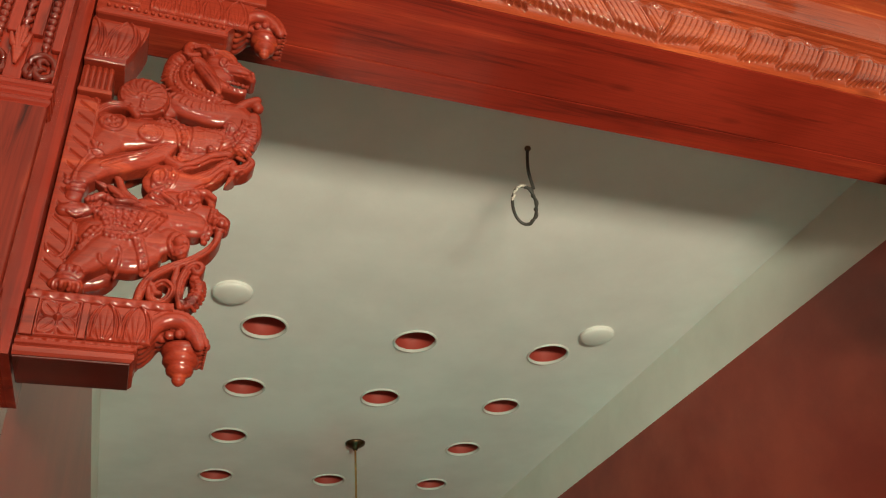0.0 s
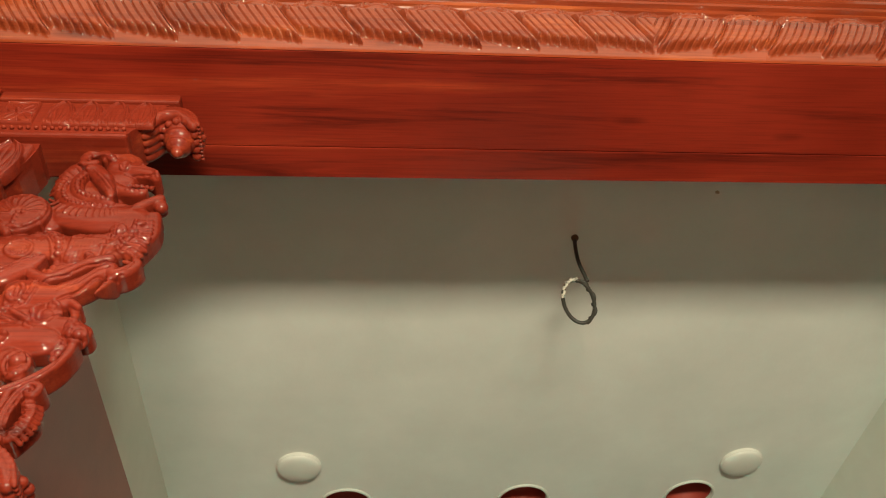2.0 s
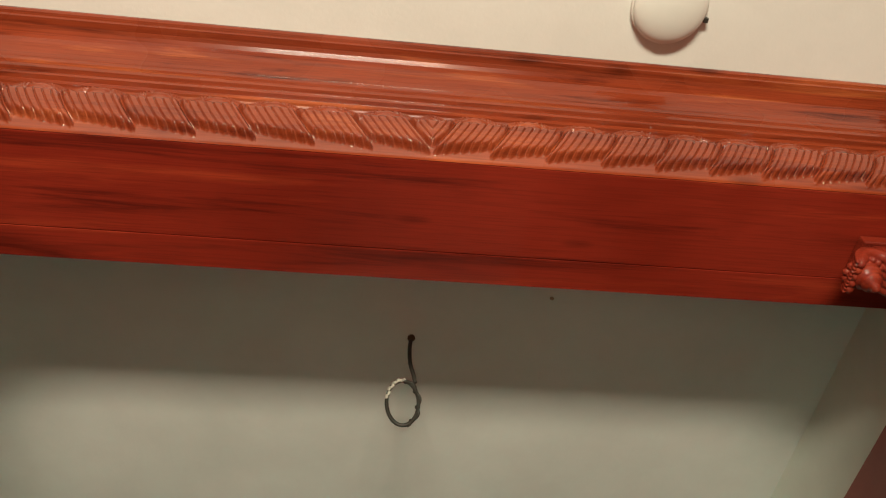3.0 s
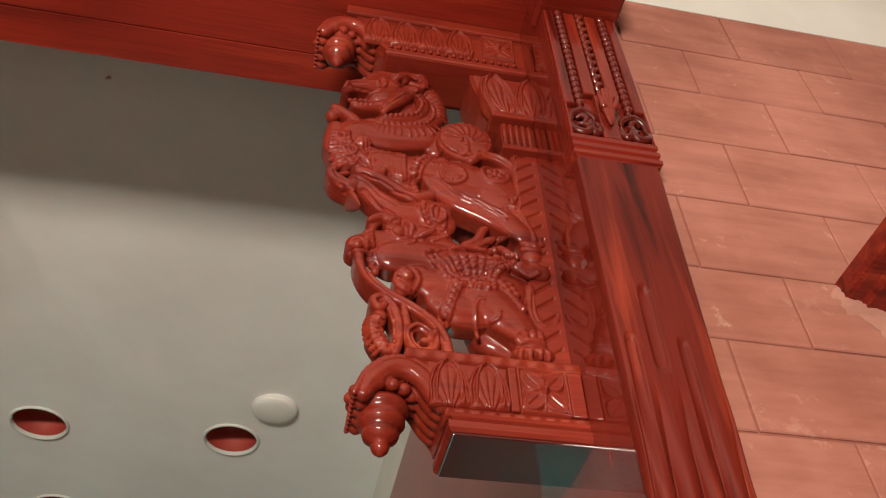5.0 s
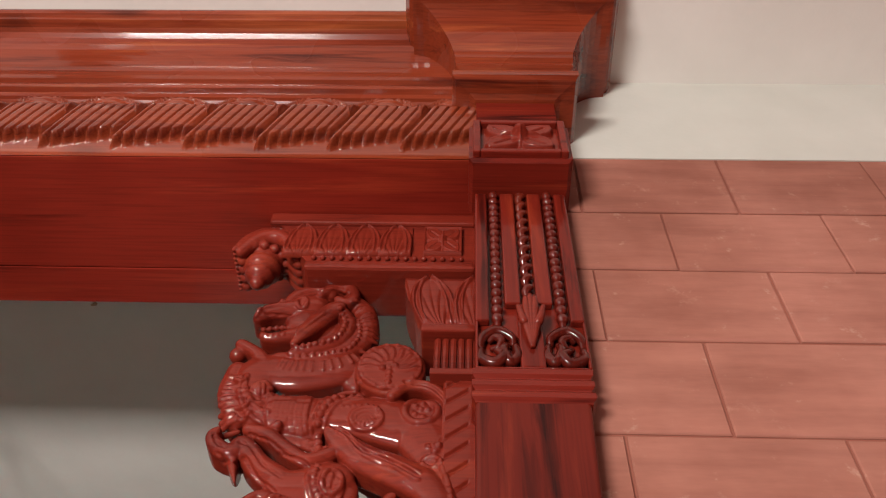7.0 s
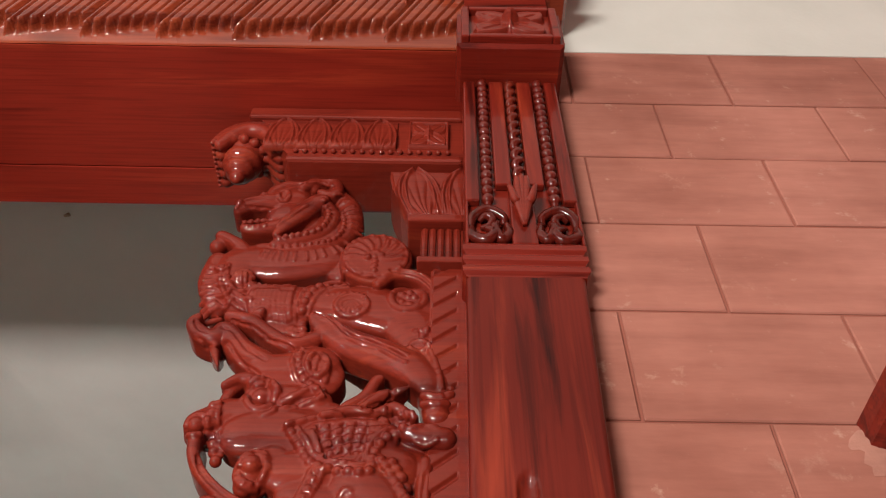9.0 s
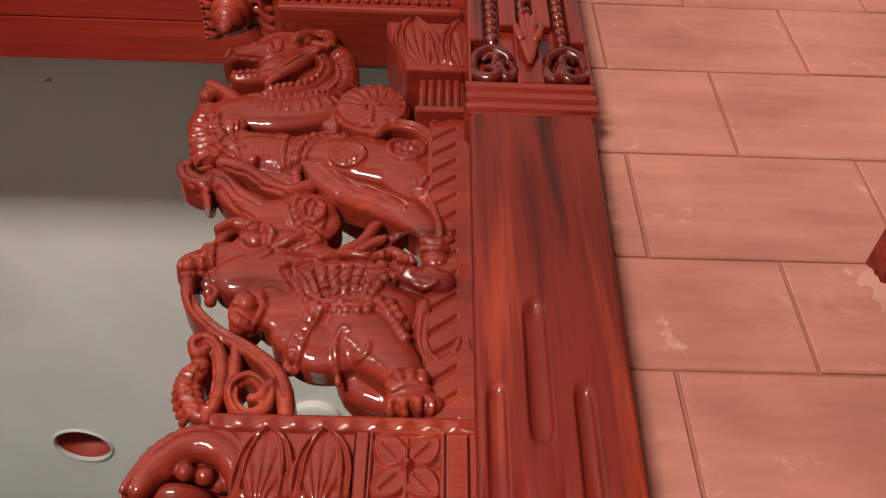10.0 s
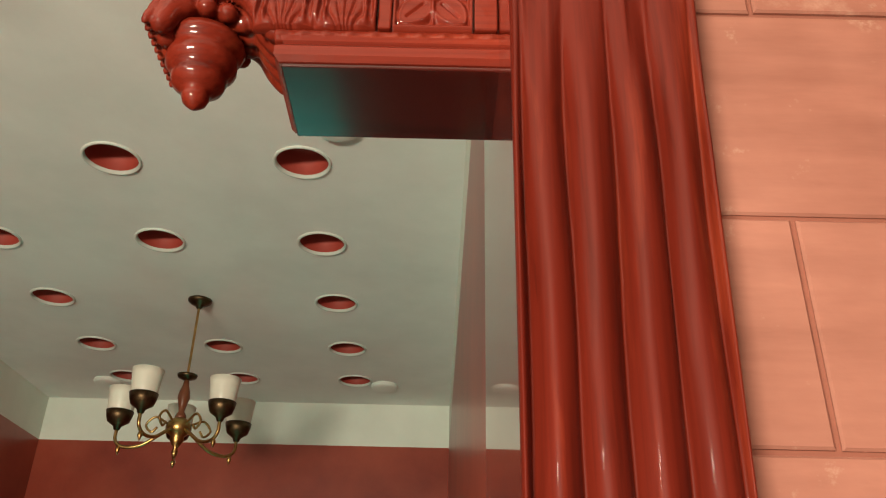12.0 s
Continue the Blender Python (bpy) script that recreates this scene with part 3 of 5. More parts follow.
class Carving:
    def __init__(self, lo, hi, step):
        self.lo, self.step = np.array(lo, float), step
        n = np.ceil((np.array(hi) - self.lo) / step).astype(int) + 1
        self.axes = [self.lo[i] + step * np.arange(n[i]) for i in range(3)]
        self.d = np.full(tuple(n), 0.05, np.float32)

    def window(self, lo, hi):
        cut = []
        for i in range(3):
            a = int(max(0, math.floor((lo[i] - self.lo[i]) / self.step)))
            b = int(min(len(self.axes[i]), math.ceil((hi[i] - self.lo[i]) / self.step) + 1))
            cut.append(slice(a, max(a + 1, b)))
        X, Y, Z = np.meshgrid(*[self.axes[i][cut[i]] for i in range(3)], indexing="ij", sparse=True)
        return tuple(cut), X, Y, Z

    def melt(self, cut, dist, k, cutting=False):
        a = self.d[cut]
        if cutting:
            dist = -dist
            if k > 0:
                h = np.clip(0.5 - 0.5 * (a - dist) / k, 0, 1)
                self.d[cut] = a * (1 - h) + dist * h + k * h * (1 - h)
            else:
                self.d[cut] = np.maximum(a, dist)
        elif k > 0:
            h = np.clip(0.5 + 0.5 * (a - dist) / k, 0, 1)
            self.d[cut] = a * (1 - h) + dist * h - k * h * (1 - h)
        else:
            self.d[cut] = np.minimum(a, dist)

    def rod(self, p, q, r0, r1, k=0.006, cutting=False, flat=1.0, back=0.0):
        """A round bar; flat: squeezed in depth; back: drawn out backwards by that much."""
        p, q = np.array(p, float), np.array(q, float)
        m = max(r0, r1) + 0.012
        cut, X, Y, Z = self.window(np.minimum(p, q) - m, np.maximum(p, q) + m + np.array((0, back, 0)))
        v = q - p
        L = max(float(v @ v), 1e-12)
        t = np.clip(((X - p[0]) * v[0] + (0 if back else (Y - p[1]) * v[1]) + (Z - p[2]) * v[2]) / L, 0, 1)
        dy = Y - p[1] - t * v[1]
        if back:
            dy = dy - np.clip(dy, 0, back)
        dist = np.sqrt((X - p[0] - t * v[0]) ** 2 + (dy * flat) ** 2 + (Z - p[2] - t * v[2]) ** 2) - (r0 + (r1 - r0) * t)
        self.melt(cut, dist, k, cutting)

    def front(self, x, z):
        """The y at which the carving begins at (x, z), or None."""
        i, j = int(round((x - self.lo[0]) / self.step)), int(round((z - self.lo[2]) / self.step))
        if not (0 <= i < self.d.shape[0] and 0 <= j < self.d.shape[2]):
            return None
        inside = np.nonzero(self.d[i, :, j] < 0)[0]
        return float(self.axes[1][inside[0]]) if len(inside) else None

    def mesh(self, name):
        """Skin the zero level with surface nets."""
        d = self.d
        s = d < 0
        nx, ny, nz = d.shape
        acc = np.zeros((nx - 1, ny - 1, nz - 1, 3), np.float32)
        cnt = np.zeros((nx - 1, ny - 1, nz - 1), np.float32)
        corners = [(a, b, c) for a in (0, 1) for b in (0, 1) for c in (0, 1)]

        def at(arr, c):
            return arr[c[0]:nx - 1 + c[0], c[1]:ny - 1 + c[1], c[2]:nz - 1 + c[2]]
        for c in corners:
            for ax in range(3):
                if c[ax] == 0:
                    e = list(c)
                    e[ax] = 1
                    a, b = at(d, c), at(d, e)
                    hit = at(s, c) != at(s, e)
                    t = np.where(hit, a / np.where(hit, a - b, 1), 0)
                    for k in range(3):
                        acc[..., k] += np.where(hit, c[k] + (t if k == ax else 0), 0)
                    cnt += hit
        live = cnt > 0
        idx = np.full(live.shape, -1, np.int64)
        idx[live] = np.arange(int(live.sum()))
        cells = np.argwhere(live)
        verts = (cells + acc[live] / cnt[live][:, None]) * self.step + self.lo
        faces = []
        for ax in range(3):
            u, v = [(1, 2), (2, 0), (0, 1)][ax]
            lo = [slice(1, -1)] * 3
            lo[ax] = slice(0, -1)
            hi = list(lo)
            hi[ax] = slice(1, None)
            a, b = s[tuple(lo)], s[tuple(hi)]
            for flip, where in ((False, a & ~b), (True, ~a & b)):
                e = np.argwhere(where)
                if not len(e):
                    continue
                base = e + 1
                base[:, ax] -= 1
                q = []
                for du, dv in ((-1, -1), (0, -1), (0, 0), (-1, 0)):
                    c = base.copy()
                    c[:, u] += du
                    c[:, v] += dv
                    q.append(idx[c[:, 0], c[:, 1], c[:, 2]])
                q = np.stack(q, 1)
                faces.append(q[:, ::-1] if flip else q)
        f = np.concatenate(faces)
        f = f[(f >= 0).all(1)]
        me = bpy.data.meshes.new(name)
        me.from_pydata(verts.tolist(), [], f.tolist())
        return me


def face_y(z):
    """The carving's face leans back a little towards the top."""
    return 0.106 + 0.020 * min(1, max(0, (z - 2.15) / 0.2))


def carve_figures():
    """Two beasts, one over the other, with trunk, vine, scrolls and harness, carved through a thick board."""
    g = Carving((0.95, 0.078, 1.925), (1.352, 0.214, 2.665), 0.0019)

    def limb(pts, r, deep=0.0, flat=1.0, k=0.0035):
        """A tapering limb along (x, z) points; its face lies on the carving's face, or deep behind it; flat: shallower than wide."""
        n = len(pts)
        rows = [(x, face_y(z) + deep + ri / flat, z) for (x, z), ri in zip(pts, r)]
        line = curve(rows, 5) if n > 2 else [Vector(q) for q in rows]
        rr = np.interp(np.linspace(0, n - 1, len(line)), range(n), r)
        for i in range(len(line) - 1):
            g.rod(line[i], line[i + 1], rr[i], rr[i + 1], k * 0.4, False, flat, max(0.0, min(0.050 - 2 * rr[i] / flat, 5 * rr[i])))

    def boss(x, z, r, out=0.0, k=0.0025):
        c = on_face(x, z, r * 0.30 - out * 0.3)
        g.rod(c, c, r, r, k)

    def on_face(x, z, sink=0.0):
        y = g.front(x, z)
        return (x, (y if y is not None else face_y(z) + 0.02) + sink, z)

    def bead_line(pts, r, gap, sink=0.0):
        line = curve([(x, 0, z) for x, z in pts], 12)
        spots, run, last = [], gap, None
        for p in line:
            if last is not None:
                run += (p - last).length
            last = p
            if run >= gap:
                run = 0
                spots.append(on_face(p.x, p.z, sink))
        for c in spots:
            g.rod(c, c, r * 1.12, r * 1.12, 0.0004)

    def cord(pts, r, sink=0.0, cutting=False, k=0.0008, steps=8):
        line = [on_face(p.x, p.z, sink) for p in curve([(x, 0, z) for x, z in pts], steps)]
        for a, b in zip(line, line[1:]):
            if abs(a[1] - b[1]) < 0.02:
                g.rod(a, b, r * 1.25, r * 1.25, k, cutting)

    def hatch(pts, count, r, length):
        """Short strokes set side by side across a line, like the ends of feathers."""
        line = curve([(x, 0, z) for x, z in pts], 12)
        spots = []
        for i in range(count):
            j = min(len(line) - 2, int((i + 0.5) / count * (len(line) - 1)))
            d = (line[j + 1] - line[j]).normalized()
            out = Vector((-d.z, 0, d.x)) * length / 2
            a, b = line[j] - out, line[j] + out
            spots.append((on_face(a.x, a.z), on_face(line[j].x, line[j].z), on_face(b.x, b.z)))
        for a, m, b in spots:
            for p, q in ((a, m), (m, b)):
                if abs(p[1] - q[1]) < 0.014:
                    g.rod(p, q, r, r * 0.8, 0.0008)

    def oval(x, z, rx, rz, n=18):
        return [(x + rx * math.cos(2 * math.pi * i / n), z + rz * math.sin(2 * math.pi * i / n)) for i in range(n + 1)]

    # lower beast: second hind leg, body, thigh, leg and foot
    limb([(1.220, 2.078), (1.234, 2.021), (1.267, 2.001)], [0.0212, 0.0172, 0.0149], 0.03)
    limb([(1.137, 2.123), (1.179, 2.128), (1.232, 2.125), (1.276, 2.103)], [0.0319, 0.0451, 0.0483, 0.0316], 0.01, 3.2, 0.01)
    limb([(1.147, 2.091), (1.183, 2.095), (1.229, 2.101), (1.267, 2.098)], [0.0238, 0.0364, 0.0398, 0.0281], 0.002, 2.3, 0.01)
    limb([(1.180, 2.132), (1.213, 2.134), (1.246, 2.135)], [0.0244, 0.0299, 0.0245], -0.001, 2.8, 0.008)
    limb([(1.164, 2.064), (1.193, 2.051), (1.219, 2.051)], [0.0223, 0.0302, 0.0292], 0.003, 2, 0.009)
    limb([(1.231, 2.073), (1.256, 2.046), (1.282, 2.012), (1.292, 1.987)], [0.0358, 0.0320, 0.0203, 0.0161], -0.004, 1.9, 0.007)
    limb([(1.273, 1.977), (1.291, 1.984), (1.311, 1.978)], [0.0113, 0.0143, 0.0113], 0, 1.2)
    # shoulder, bent foreleg with roundels, strap
    limb([(1.168, 2.144), (1.123, 2.151), (1.094, 2.144)], [0.0357, 0.0348, 0.0280], 0.004, 2.2, 0.009)
    limb([(1.134, 2.110), (1.116, 2.096), (1.109, 2.072)], [0.0232, 0.0208, 0.0112], 0.004, 1.4, 0.005)
    limb([(1.094, 2.177), (1.070, 2.175), (1.051, 2.164), (1.039, 2.159)], [0.0222, 0.0233, 0.0197, 0.0152], 0.006, 1.5, 0.006)
    limb([(1.044, 2.132), (1.048, 2.109), (1.062, 2.085), (1.089, 2.060), (1.124, 2.039), (1.152, 2.016), (1.167, 1.990), (1.173, 1.960)], [0.0074, 0.0068, 0.0072, 0.0075, 0.0079, 0.0083, 0.0086, 0.0079], 0.002)
    # head: forehead, cheek, ear folds, mouth
    limb([(1.165, 2.245), (1.136, 2.232), (1.106, 2.227)], [0.0328, 0.0336, 0.0265], 0.01, 3, 0.01)
    limb([(1.161, 2.260), (1.129, 2.250), (1.098, 2.249)], [0.0307, 0.0269, 0.0210], 0.002, 2, 0.007)
    limb([(1.171, 2.195), (1.145, 2.203), (1.122, 2.206)], [0.0192, 0.0204, 0.0159], 0.006, 1.4, 0.004)
    limb([(1.188, 2.179), (1.159, 2.171)], [0.0201, 0.0166], 0.01, 1.3, 0.004)
    # raised trunk with curled tip, small horn
    limb([(1.096, 2.259), (1.065, 2.282), (1.048, 2.305), (1.034, 2.319), (1.025, 2.303), (1.005, 2.312), (0.992, 2.330), (0.997, 2.341)], [0.0200, 0.0180, 0.0152, 0.0135, 0.0115, 0.0122, 0.0086, 0.0050], 0, 1.15)
    limb([(1.026, 2.295), (1.033, 2.274), (1.042, 2.250)], [0.0072, 0.0047, 0.0012], 0.006)
    limb([(1.097, 2.224), (1.076, 2.230), (1.059, 2.217)], [0.0103, 0.0080, 0.0057], 0.004)
    limb([(1.075, 2.228), (1.064, 2.209), (1.059, 2.181)], [0.0069, 0.0068, 0.0067], 0.012)
    # saddle leaves
    limb([(1.205, 2.185), (1.226, 2.203), (1.238, 2.230), (1.244, 2.234)], [0.0067, 0.0079, 0.0075, 0.0035], 0.006)
    limb([(1.223, 2.180), (1.246, 2.203), (1.275, 2.214)], [0.0066, 0.0085, 0.0028], 0.004)
    limb([(1.239, 2.172), (1.262, 2.185), (1.289, 2.167)], [0.0055, 0.0084, 0.0027], 0.004)
    limb([(1.186, 2.164), (1.209, 2.175), (1.234, 2.173)], [0.0054, 0.0066, 0.0055])
    # tail
    limb([(1.301, 2.108), (1.299, 2.069), (1.303, 2.045), (1.315, 2.031), (1.332, 2.045), (1.338, 2.059)], [0.0084, 0.0087, 0.0075, 0.0064, 0.0060, 0.0025], 0.006)
    # scroll and feathered leaf under the vine
    limb([(1.086, 2.037), (1.075, 2.031), (1.070, 2.045), (1.081, 2.049), (1.095, 2.034), (1.103, 2.007), (1.104, 1.981), (1.100, 1.955)], [0.0059, 0.0064, 0.0074, 0.0070, 0.0079, 0.0082, 0.0075, 0.0064])
    limb([(1.079, 2.021), (1.074, 1.995), (1.090, 1.964)], [0.0098, 0.0115, 0.0093], 0.006, 1.3)
    limb([(1.111, 2.041), (1.115, 2.014), (1.115, 1.988), (1.124, 1.963)], [0.0049, 0.0063, 0.0066, 0.0056], 0.004)
    limb([(1.154, 1.996), (1.152, 1.969), (1.136, 1.960), (1.122, 1.972), (1.118, 1.993), (1.130, 2.004), (1.145, 1.995), (1.146, 1.980), (1.137, 1.978)], [0.0057, 0.0070, 0.0060, 0.0056, 0.0057, 0.0057, 0.0052, 0.0047, 0.0042])
    # upper beast: neck, chest, trunk of the body, haunch
    limb([(1.141, 2.539), (1.117, 2.571), (1.091, 2.560)], [0.0447, 0.0456, 0.0453], 0.016, 3, 0.01)
    limb([(1.142, 2.480), (1.086, 2.470), (1.030, 2.466), (1.019, 2.431)], [0.0357, 0.0384, 0.0340, 0.0304], 0.004, 2.2, 0.009)
    limb([(1.176, 2.461), (1.228, 2.441)], [0.0283, 0.0237], 0.012, 2.4, 0.009)
    limb([(1.020, 2.400), (1.040, 2.382)], [0.0260, 0.0257], 0.002, 1.5, 0.005)
    limb([(1.063, 2.385), (1.110, 2.379), (1.149, 2.384)], [0.0322, 0.0334, 0.0296], 0.003, 2.3, 0.009)
    limb([(1.155, 2.382), (1.207, 2.376), (1.253, 2.367), (1.288, 2.366)], [0.0295, 0.0385, 0.0422, 0.0370], 0.002, 2.4, 0.01)
    limb([(1.277, 2.344), (1.303, 2.289), (1.312, 2.241), (1.313, 2.207)], [0.0416, 0.0290, 0.0209, 0.0181], 0, 1.9, 0.008)
    # long foreleg folded under the body
    limb([(1.149, 2.338), (1.166, 2.321), (1.198, 2.294), (1.237, 2.275), (1.275, 2.253), (1.301, 2.219)], [0.0074, 0.0159, 0.0216, 0.0237, 0.0245, 0.0182], -0.006, 1.9, 0.004)
    limb([(1.151, 2.341), (1.193, 2.316), (1.235, 2.279)], [0.0154, 0.0164, 0.0135], 0.04)
    limb([(1.307, 2.204), (1.312, 2.172)], [0.0170, 0.0166], 0, 1.2)
    limb([(1.281, 2.140), (1.303, 2.137), (1.320, 2.136)], [0.0096, 0.0139, 0.0150], -0.004, 1.2)
    # raised paw, breast mane, lower foreleg
    limb([(1.045, 2.459), (1.023, 2.495), (1.003, 2.512), (0.987, 2.522)], [0.0101, 0.0114, 0.0094, 0.0094], 0.005, 1.1)
    boss(0.984, 2.506, 0.0129, 0.006, 0.0025)
    limb([(0.992, 2.471), (0.990, 2.424), (1.012, 2.370)], [0.0156, 0.0166, 0.0146], 0.008, 1.3)
    limb([(1.038, 2.344), (1.067, 2.334), (1.096, 2.309), (1.126, 2.289), (1.154, 2.301), (1.161, 2.313)], [0.0087, 0.0111, 0.0109, 0.0102, 0.0109, 0.0073], -0.002)
    # head: skull, snout, jaw, brow curl, almond ear
    limb([(1.096, 2.575), (1.075, 2.585)], [0.0335, 0.0321], 0.004, 1.5, 0.005)
    limb([(1.083, 2.621), (1.051, 2.609), (1.019, 2.596), (1.003, 2.577)], [0.0265, 0.0201, 0.0153, 0.0091], 0, 1.2)
    limb([(1.086, 2.556), (1.050, 2.538), (1.024, 2.533), (1.017, 2.538)], [0.0180, 0.0111, 0.0081, 0.0052], 0.002)
    limb([(1.072, 2.507), (1.080, 2.530), (1.099, 2.567), (1.120, 2.594), (1.131, 2.598)], [0.0057, 0.0117, 0.0180, 0.0167, 0.0091], -0.009, 1.3, 0.0015)
    limb([(1.041, 2.614), (1.054, 2.637), (1.087, 2.653), (1.110, 2.639)], [0.0069, 0.0110, 0.0111, 0.0094])
    limb([(1.094, 2.632), (1.116, 2.651), (1.138, 2.650), (1.149, 2.629), (1.140, 2.612), (1.124, 2.618)], [0.0078, 0.0102, 0.0110, 0.0093, 0.0077, 0.0069], -0.006)
    boss(1.035, 2.613, 0.0062, 0.006, 0.0025)
    boss(1.006, 2.586, 0.0054, 0.004, 0.0025)
    # mane
    limb([(1.143, 2.635), (1.167, 2.606), (1.174, 2.562), (1.159, 2.527), (1.120, 2.502), (1.076, 2.496), (1.048, 2.494)], [0.0157, 0.0185, 0.0196, 0.0192, 0.0159, 0.0130, 0.0086], 0.006, 1.15)
    limb([(1.128, 2.604), (1.147, 2.568), (1.137, 2.529), (1.107, 2.509), (1.071, 2.495)], [0.0107, 0.0128, 0.0125, 0.0109, 0.0086], -0.001, 1.1)
    # round medallion
    X, Z = 1.221, 2.462
    for r, y0, y1 in ((0.052, 0.124, 0.195), (0.044, 0.118, 0.13)):
        cut, GX, GY, GZ = g.window((X - 0.07, y0 - 0.02, Z - 0.07), (X + 0.07, y1 + 0.02, Z + 0.07))
        q = np.sqrt((GX - X) ** 2 + (GZ - Z) ** 2) - (r - 0.006)
        w = np.abs(GY - (y0 + y1) / 2) - ((y1 - y0) / 2 - 0.006)
        dist = np.sqrt(np.maximum(q, 0) ** 2 + np.maximum(w, 0) ** 2) + np.minimum(np.maximum(q, w), 0) - 0.006
        g.melt(cut, dist, 0.002)

    for i in range(9):
        a = -0.25 + i * 0.42
        cord([(X + 0.010 * math.cos(a), Z - 0.010 + 0.010 * math.sin(a)), (X + 0.026 * math.cos(a), Z - 0.006 + 0.026 * math.sin(a)), (X + 0.038 * math.cos(a + 0.12), Z - 0.002 + 0.036 * math.sin(a + 0.12))], 0.0038, 0.001)
    cord(oval(X, Z, 0.044, 0.044, 24), 0.0030)
    bead_line([(X, Z - 0.036), (X, Z - 0.006)], 0.005, 0.008)
    # fine work: mane strokes and beads
    hatch([(1.150, 2.618), (1.179, 2.576), (1.185, 2.538), (1.170, 2.496), (1.129, 2.471), (1.082, 2.468), (1.053, 2.473)], 22, 0.0036, 0.016)
    bead_line([(1.132, 2.590), (1.143, 2.559), (1.134, 2.526), (1.107, 2.511), (1.071, 2.500)], 0.0046, 0.0085, -0.001)
    bead_line([(1.148, 2.599), (1.164, 2.565), (1.165, 2.531), (1.150, 2.510), (1.116, 2.495), (1.073, 2.486)], 0.004, 0.0078, -0.001)
    bead_line([(1.012, 2.564), (1.026, 2.567), (1.040, 2.569), (1.057, 2.567)], 0.0046, 0.0095, 0)
    bead_line([(1.024, 2.534), (1.039, 2.534), (1.053, 2.537)], 0.0036, 0.0085, 0)
    cord([(1.000, 2.575), (1.008, 2.593), (1.030, 2.603), (1.056, 2.606)], 0.0034)
    cord([(1.014, 2.582), (1.036, 2.587), (1.063, 2.588)], 0.002, -0.0008, cutting=True)
    cord([(1.073, 2.523), (1.092, 2.552), (1.117, 2.585)], 0.0026)
    cord(oval(1.067, 2.611, 0.0082, 0.0109), 0.003)
    cord([(1.098, 2.636), (1.120, 2.644), (1.138, 2.637), (1.137, 2.625)], 0.0026)
    # ribs, girth, shoulder boss, chest feathers
    cord([(1.060, 2.401), (1.059, 2.373), (1.068, 2.345)], 0.0044, 0.0008)
    cord([(1.066, 2.402), (1.066, 2.372), (1.075, 2.342)], 0.0044, 0.0008)
    cord([(1.073, 2.402), (1.072, 2.371), (1.082, 2.339)], 0.0044, 0.0008)
    cord([(1.079, 2.403), (1.079, 2.370), (1.089, 2.337)], 0.0044, 0.0008)
    cord([(1.086, 2.404), (1.085, 2.369), (1.095, 2.334)], 0.0044, 0.0008)
    cord([(1.092, 2.405), (1.092, 2.368), (1.102, 2.331)], 0.0044, 0.0008)
    cord([(1.099, 2.406), (1.099, 2.367), (1.109, 2.328)], 0.0044, 0.0008)
    cord([(1.105, 2.407), (1.105, 2.366), (1.116, 2.326)], 0.0044, 0.0008)
    cord([(1.112, 2.407), (1.112, 2.365), (1.122, 2.323)], 0.0044, 0.0008)
    bead_line([(1.054, 2.408), (1.074, 2.418), (1.108, 2.413)], 0.0034, 0.0075)
    bead_line([(1.138, 2.310), (1.130, 2.355), (1.138, 2.391), (1.156, 2.413), (1.182, 2.421)], 0.0062, 0.0112)
    cord([(1.129, 2.316), (1.121, 2.357), (1.129, 2.397), (1.150, 2.425), (1.179, 2.432)], 0.003)
    cord([(1.145, 2.314), (1.139, 2.353), (1.147, 2.383), (1.162, 2.401), (1.186, 2.408)], 0.003)
    boss(1.039, 2.420, 0.0152, 0.006, 0.003)
    cord(oval(1.042, 2.409, 0.0144, 0.0191), 0.0032)
    cord([(1.033, 2.418), (1.035, 2.400)], 0.0026)
    cord([(1.038, 2.421), (1.041, 2.397)], 0.0026)
    cord([(1.044, 2.421), (1.047, 2.398)], 0.0026)
    cord([(1.050, 2.419), (1.052, 2.401)], 0.0026)
    cord([(1.015, 2.446), (1.018, 2.417), (1.037, 2.385), (1.060, 2.373)], 0.0034)
    cord([(1.008, 2.438), (1.011, 2.409), (1.029, 2.375), (1.052, 2.360)], 0.003)
    hatch([(0.998, 2.447), (0.995, 2.416), (0.999, 2.379), (1.015, 2.342)], 10, 0.0048, 0.018)
    cord([(0.998, 2.437), (1.008, 2.432), (1.014, 2.436)], 0.003)
    cord([(1.002, 2.419), (1.013, 2.415), (1.020, 2.420)], 0.003)
    cord([(1.007, 2.402), (1.018, 2.399), (1.025, 2.405)], 0.003)
    cord([(1.012, 2.384), (1.023, 2.382), (1.030, 2.389)], 0.003)
    cord([(1.016, 2.367), (1.028, 2.366), (1.035, 2.374)], 0.003)
    # ovals on flank and haunch, curled tail over the back
    cord(oval(1.196, 2.367, 0.0214, 0.0179), 0.0032)
    cord(oval(1.196, 2.367, 0.0158, 0.0112), 0.0022)
    bead_line([(1.161, 2.386), (1.185, 2.389), (1.208, 2.385), (1.216, 2.369)], 0.003, 0.0068)
    hatch([(1.185, 2.366), (1.196, 2.361), (1.207, 2.367)], 6, 0.0024, 0.014)
    cord(oval(1.270, 2.382, 0.0228, 0.0241), 0.0045)
    boss(1.279, 2.383, 0.0051, 0.004, 0.003)
    boss(1.273, 2.369, 0.0051, 0.004, 0.003)
    boss(1.262, 2.374, 0.0051, 0.004, 0.003)
    boss(1.262, 2.391, 0.0052, 0.004, 0.003)
    boss(1.272, 2.397, 0.0052, 0.004, 0.003)
    boss(1.270, 2.383, 0.0051, 0.006, 0.002)
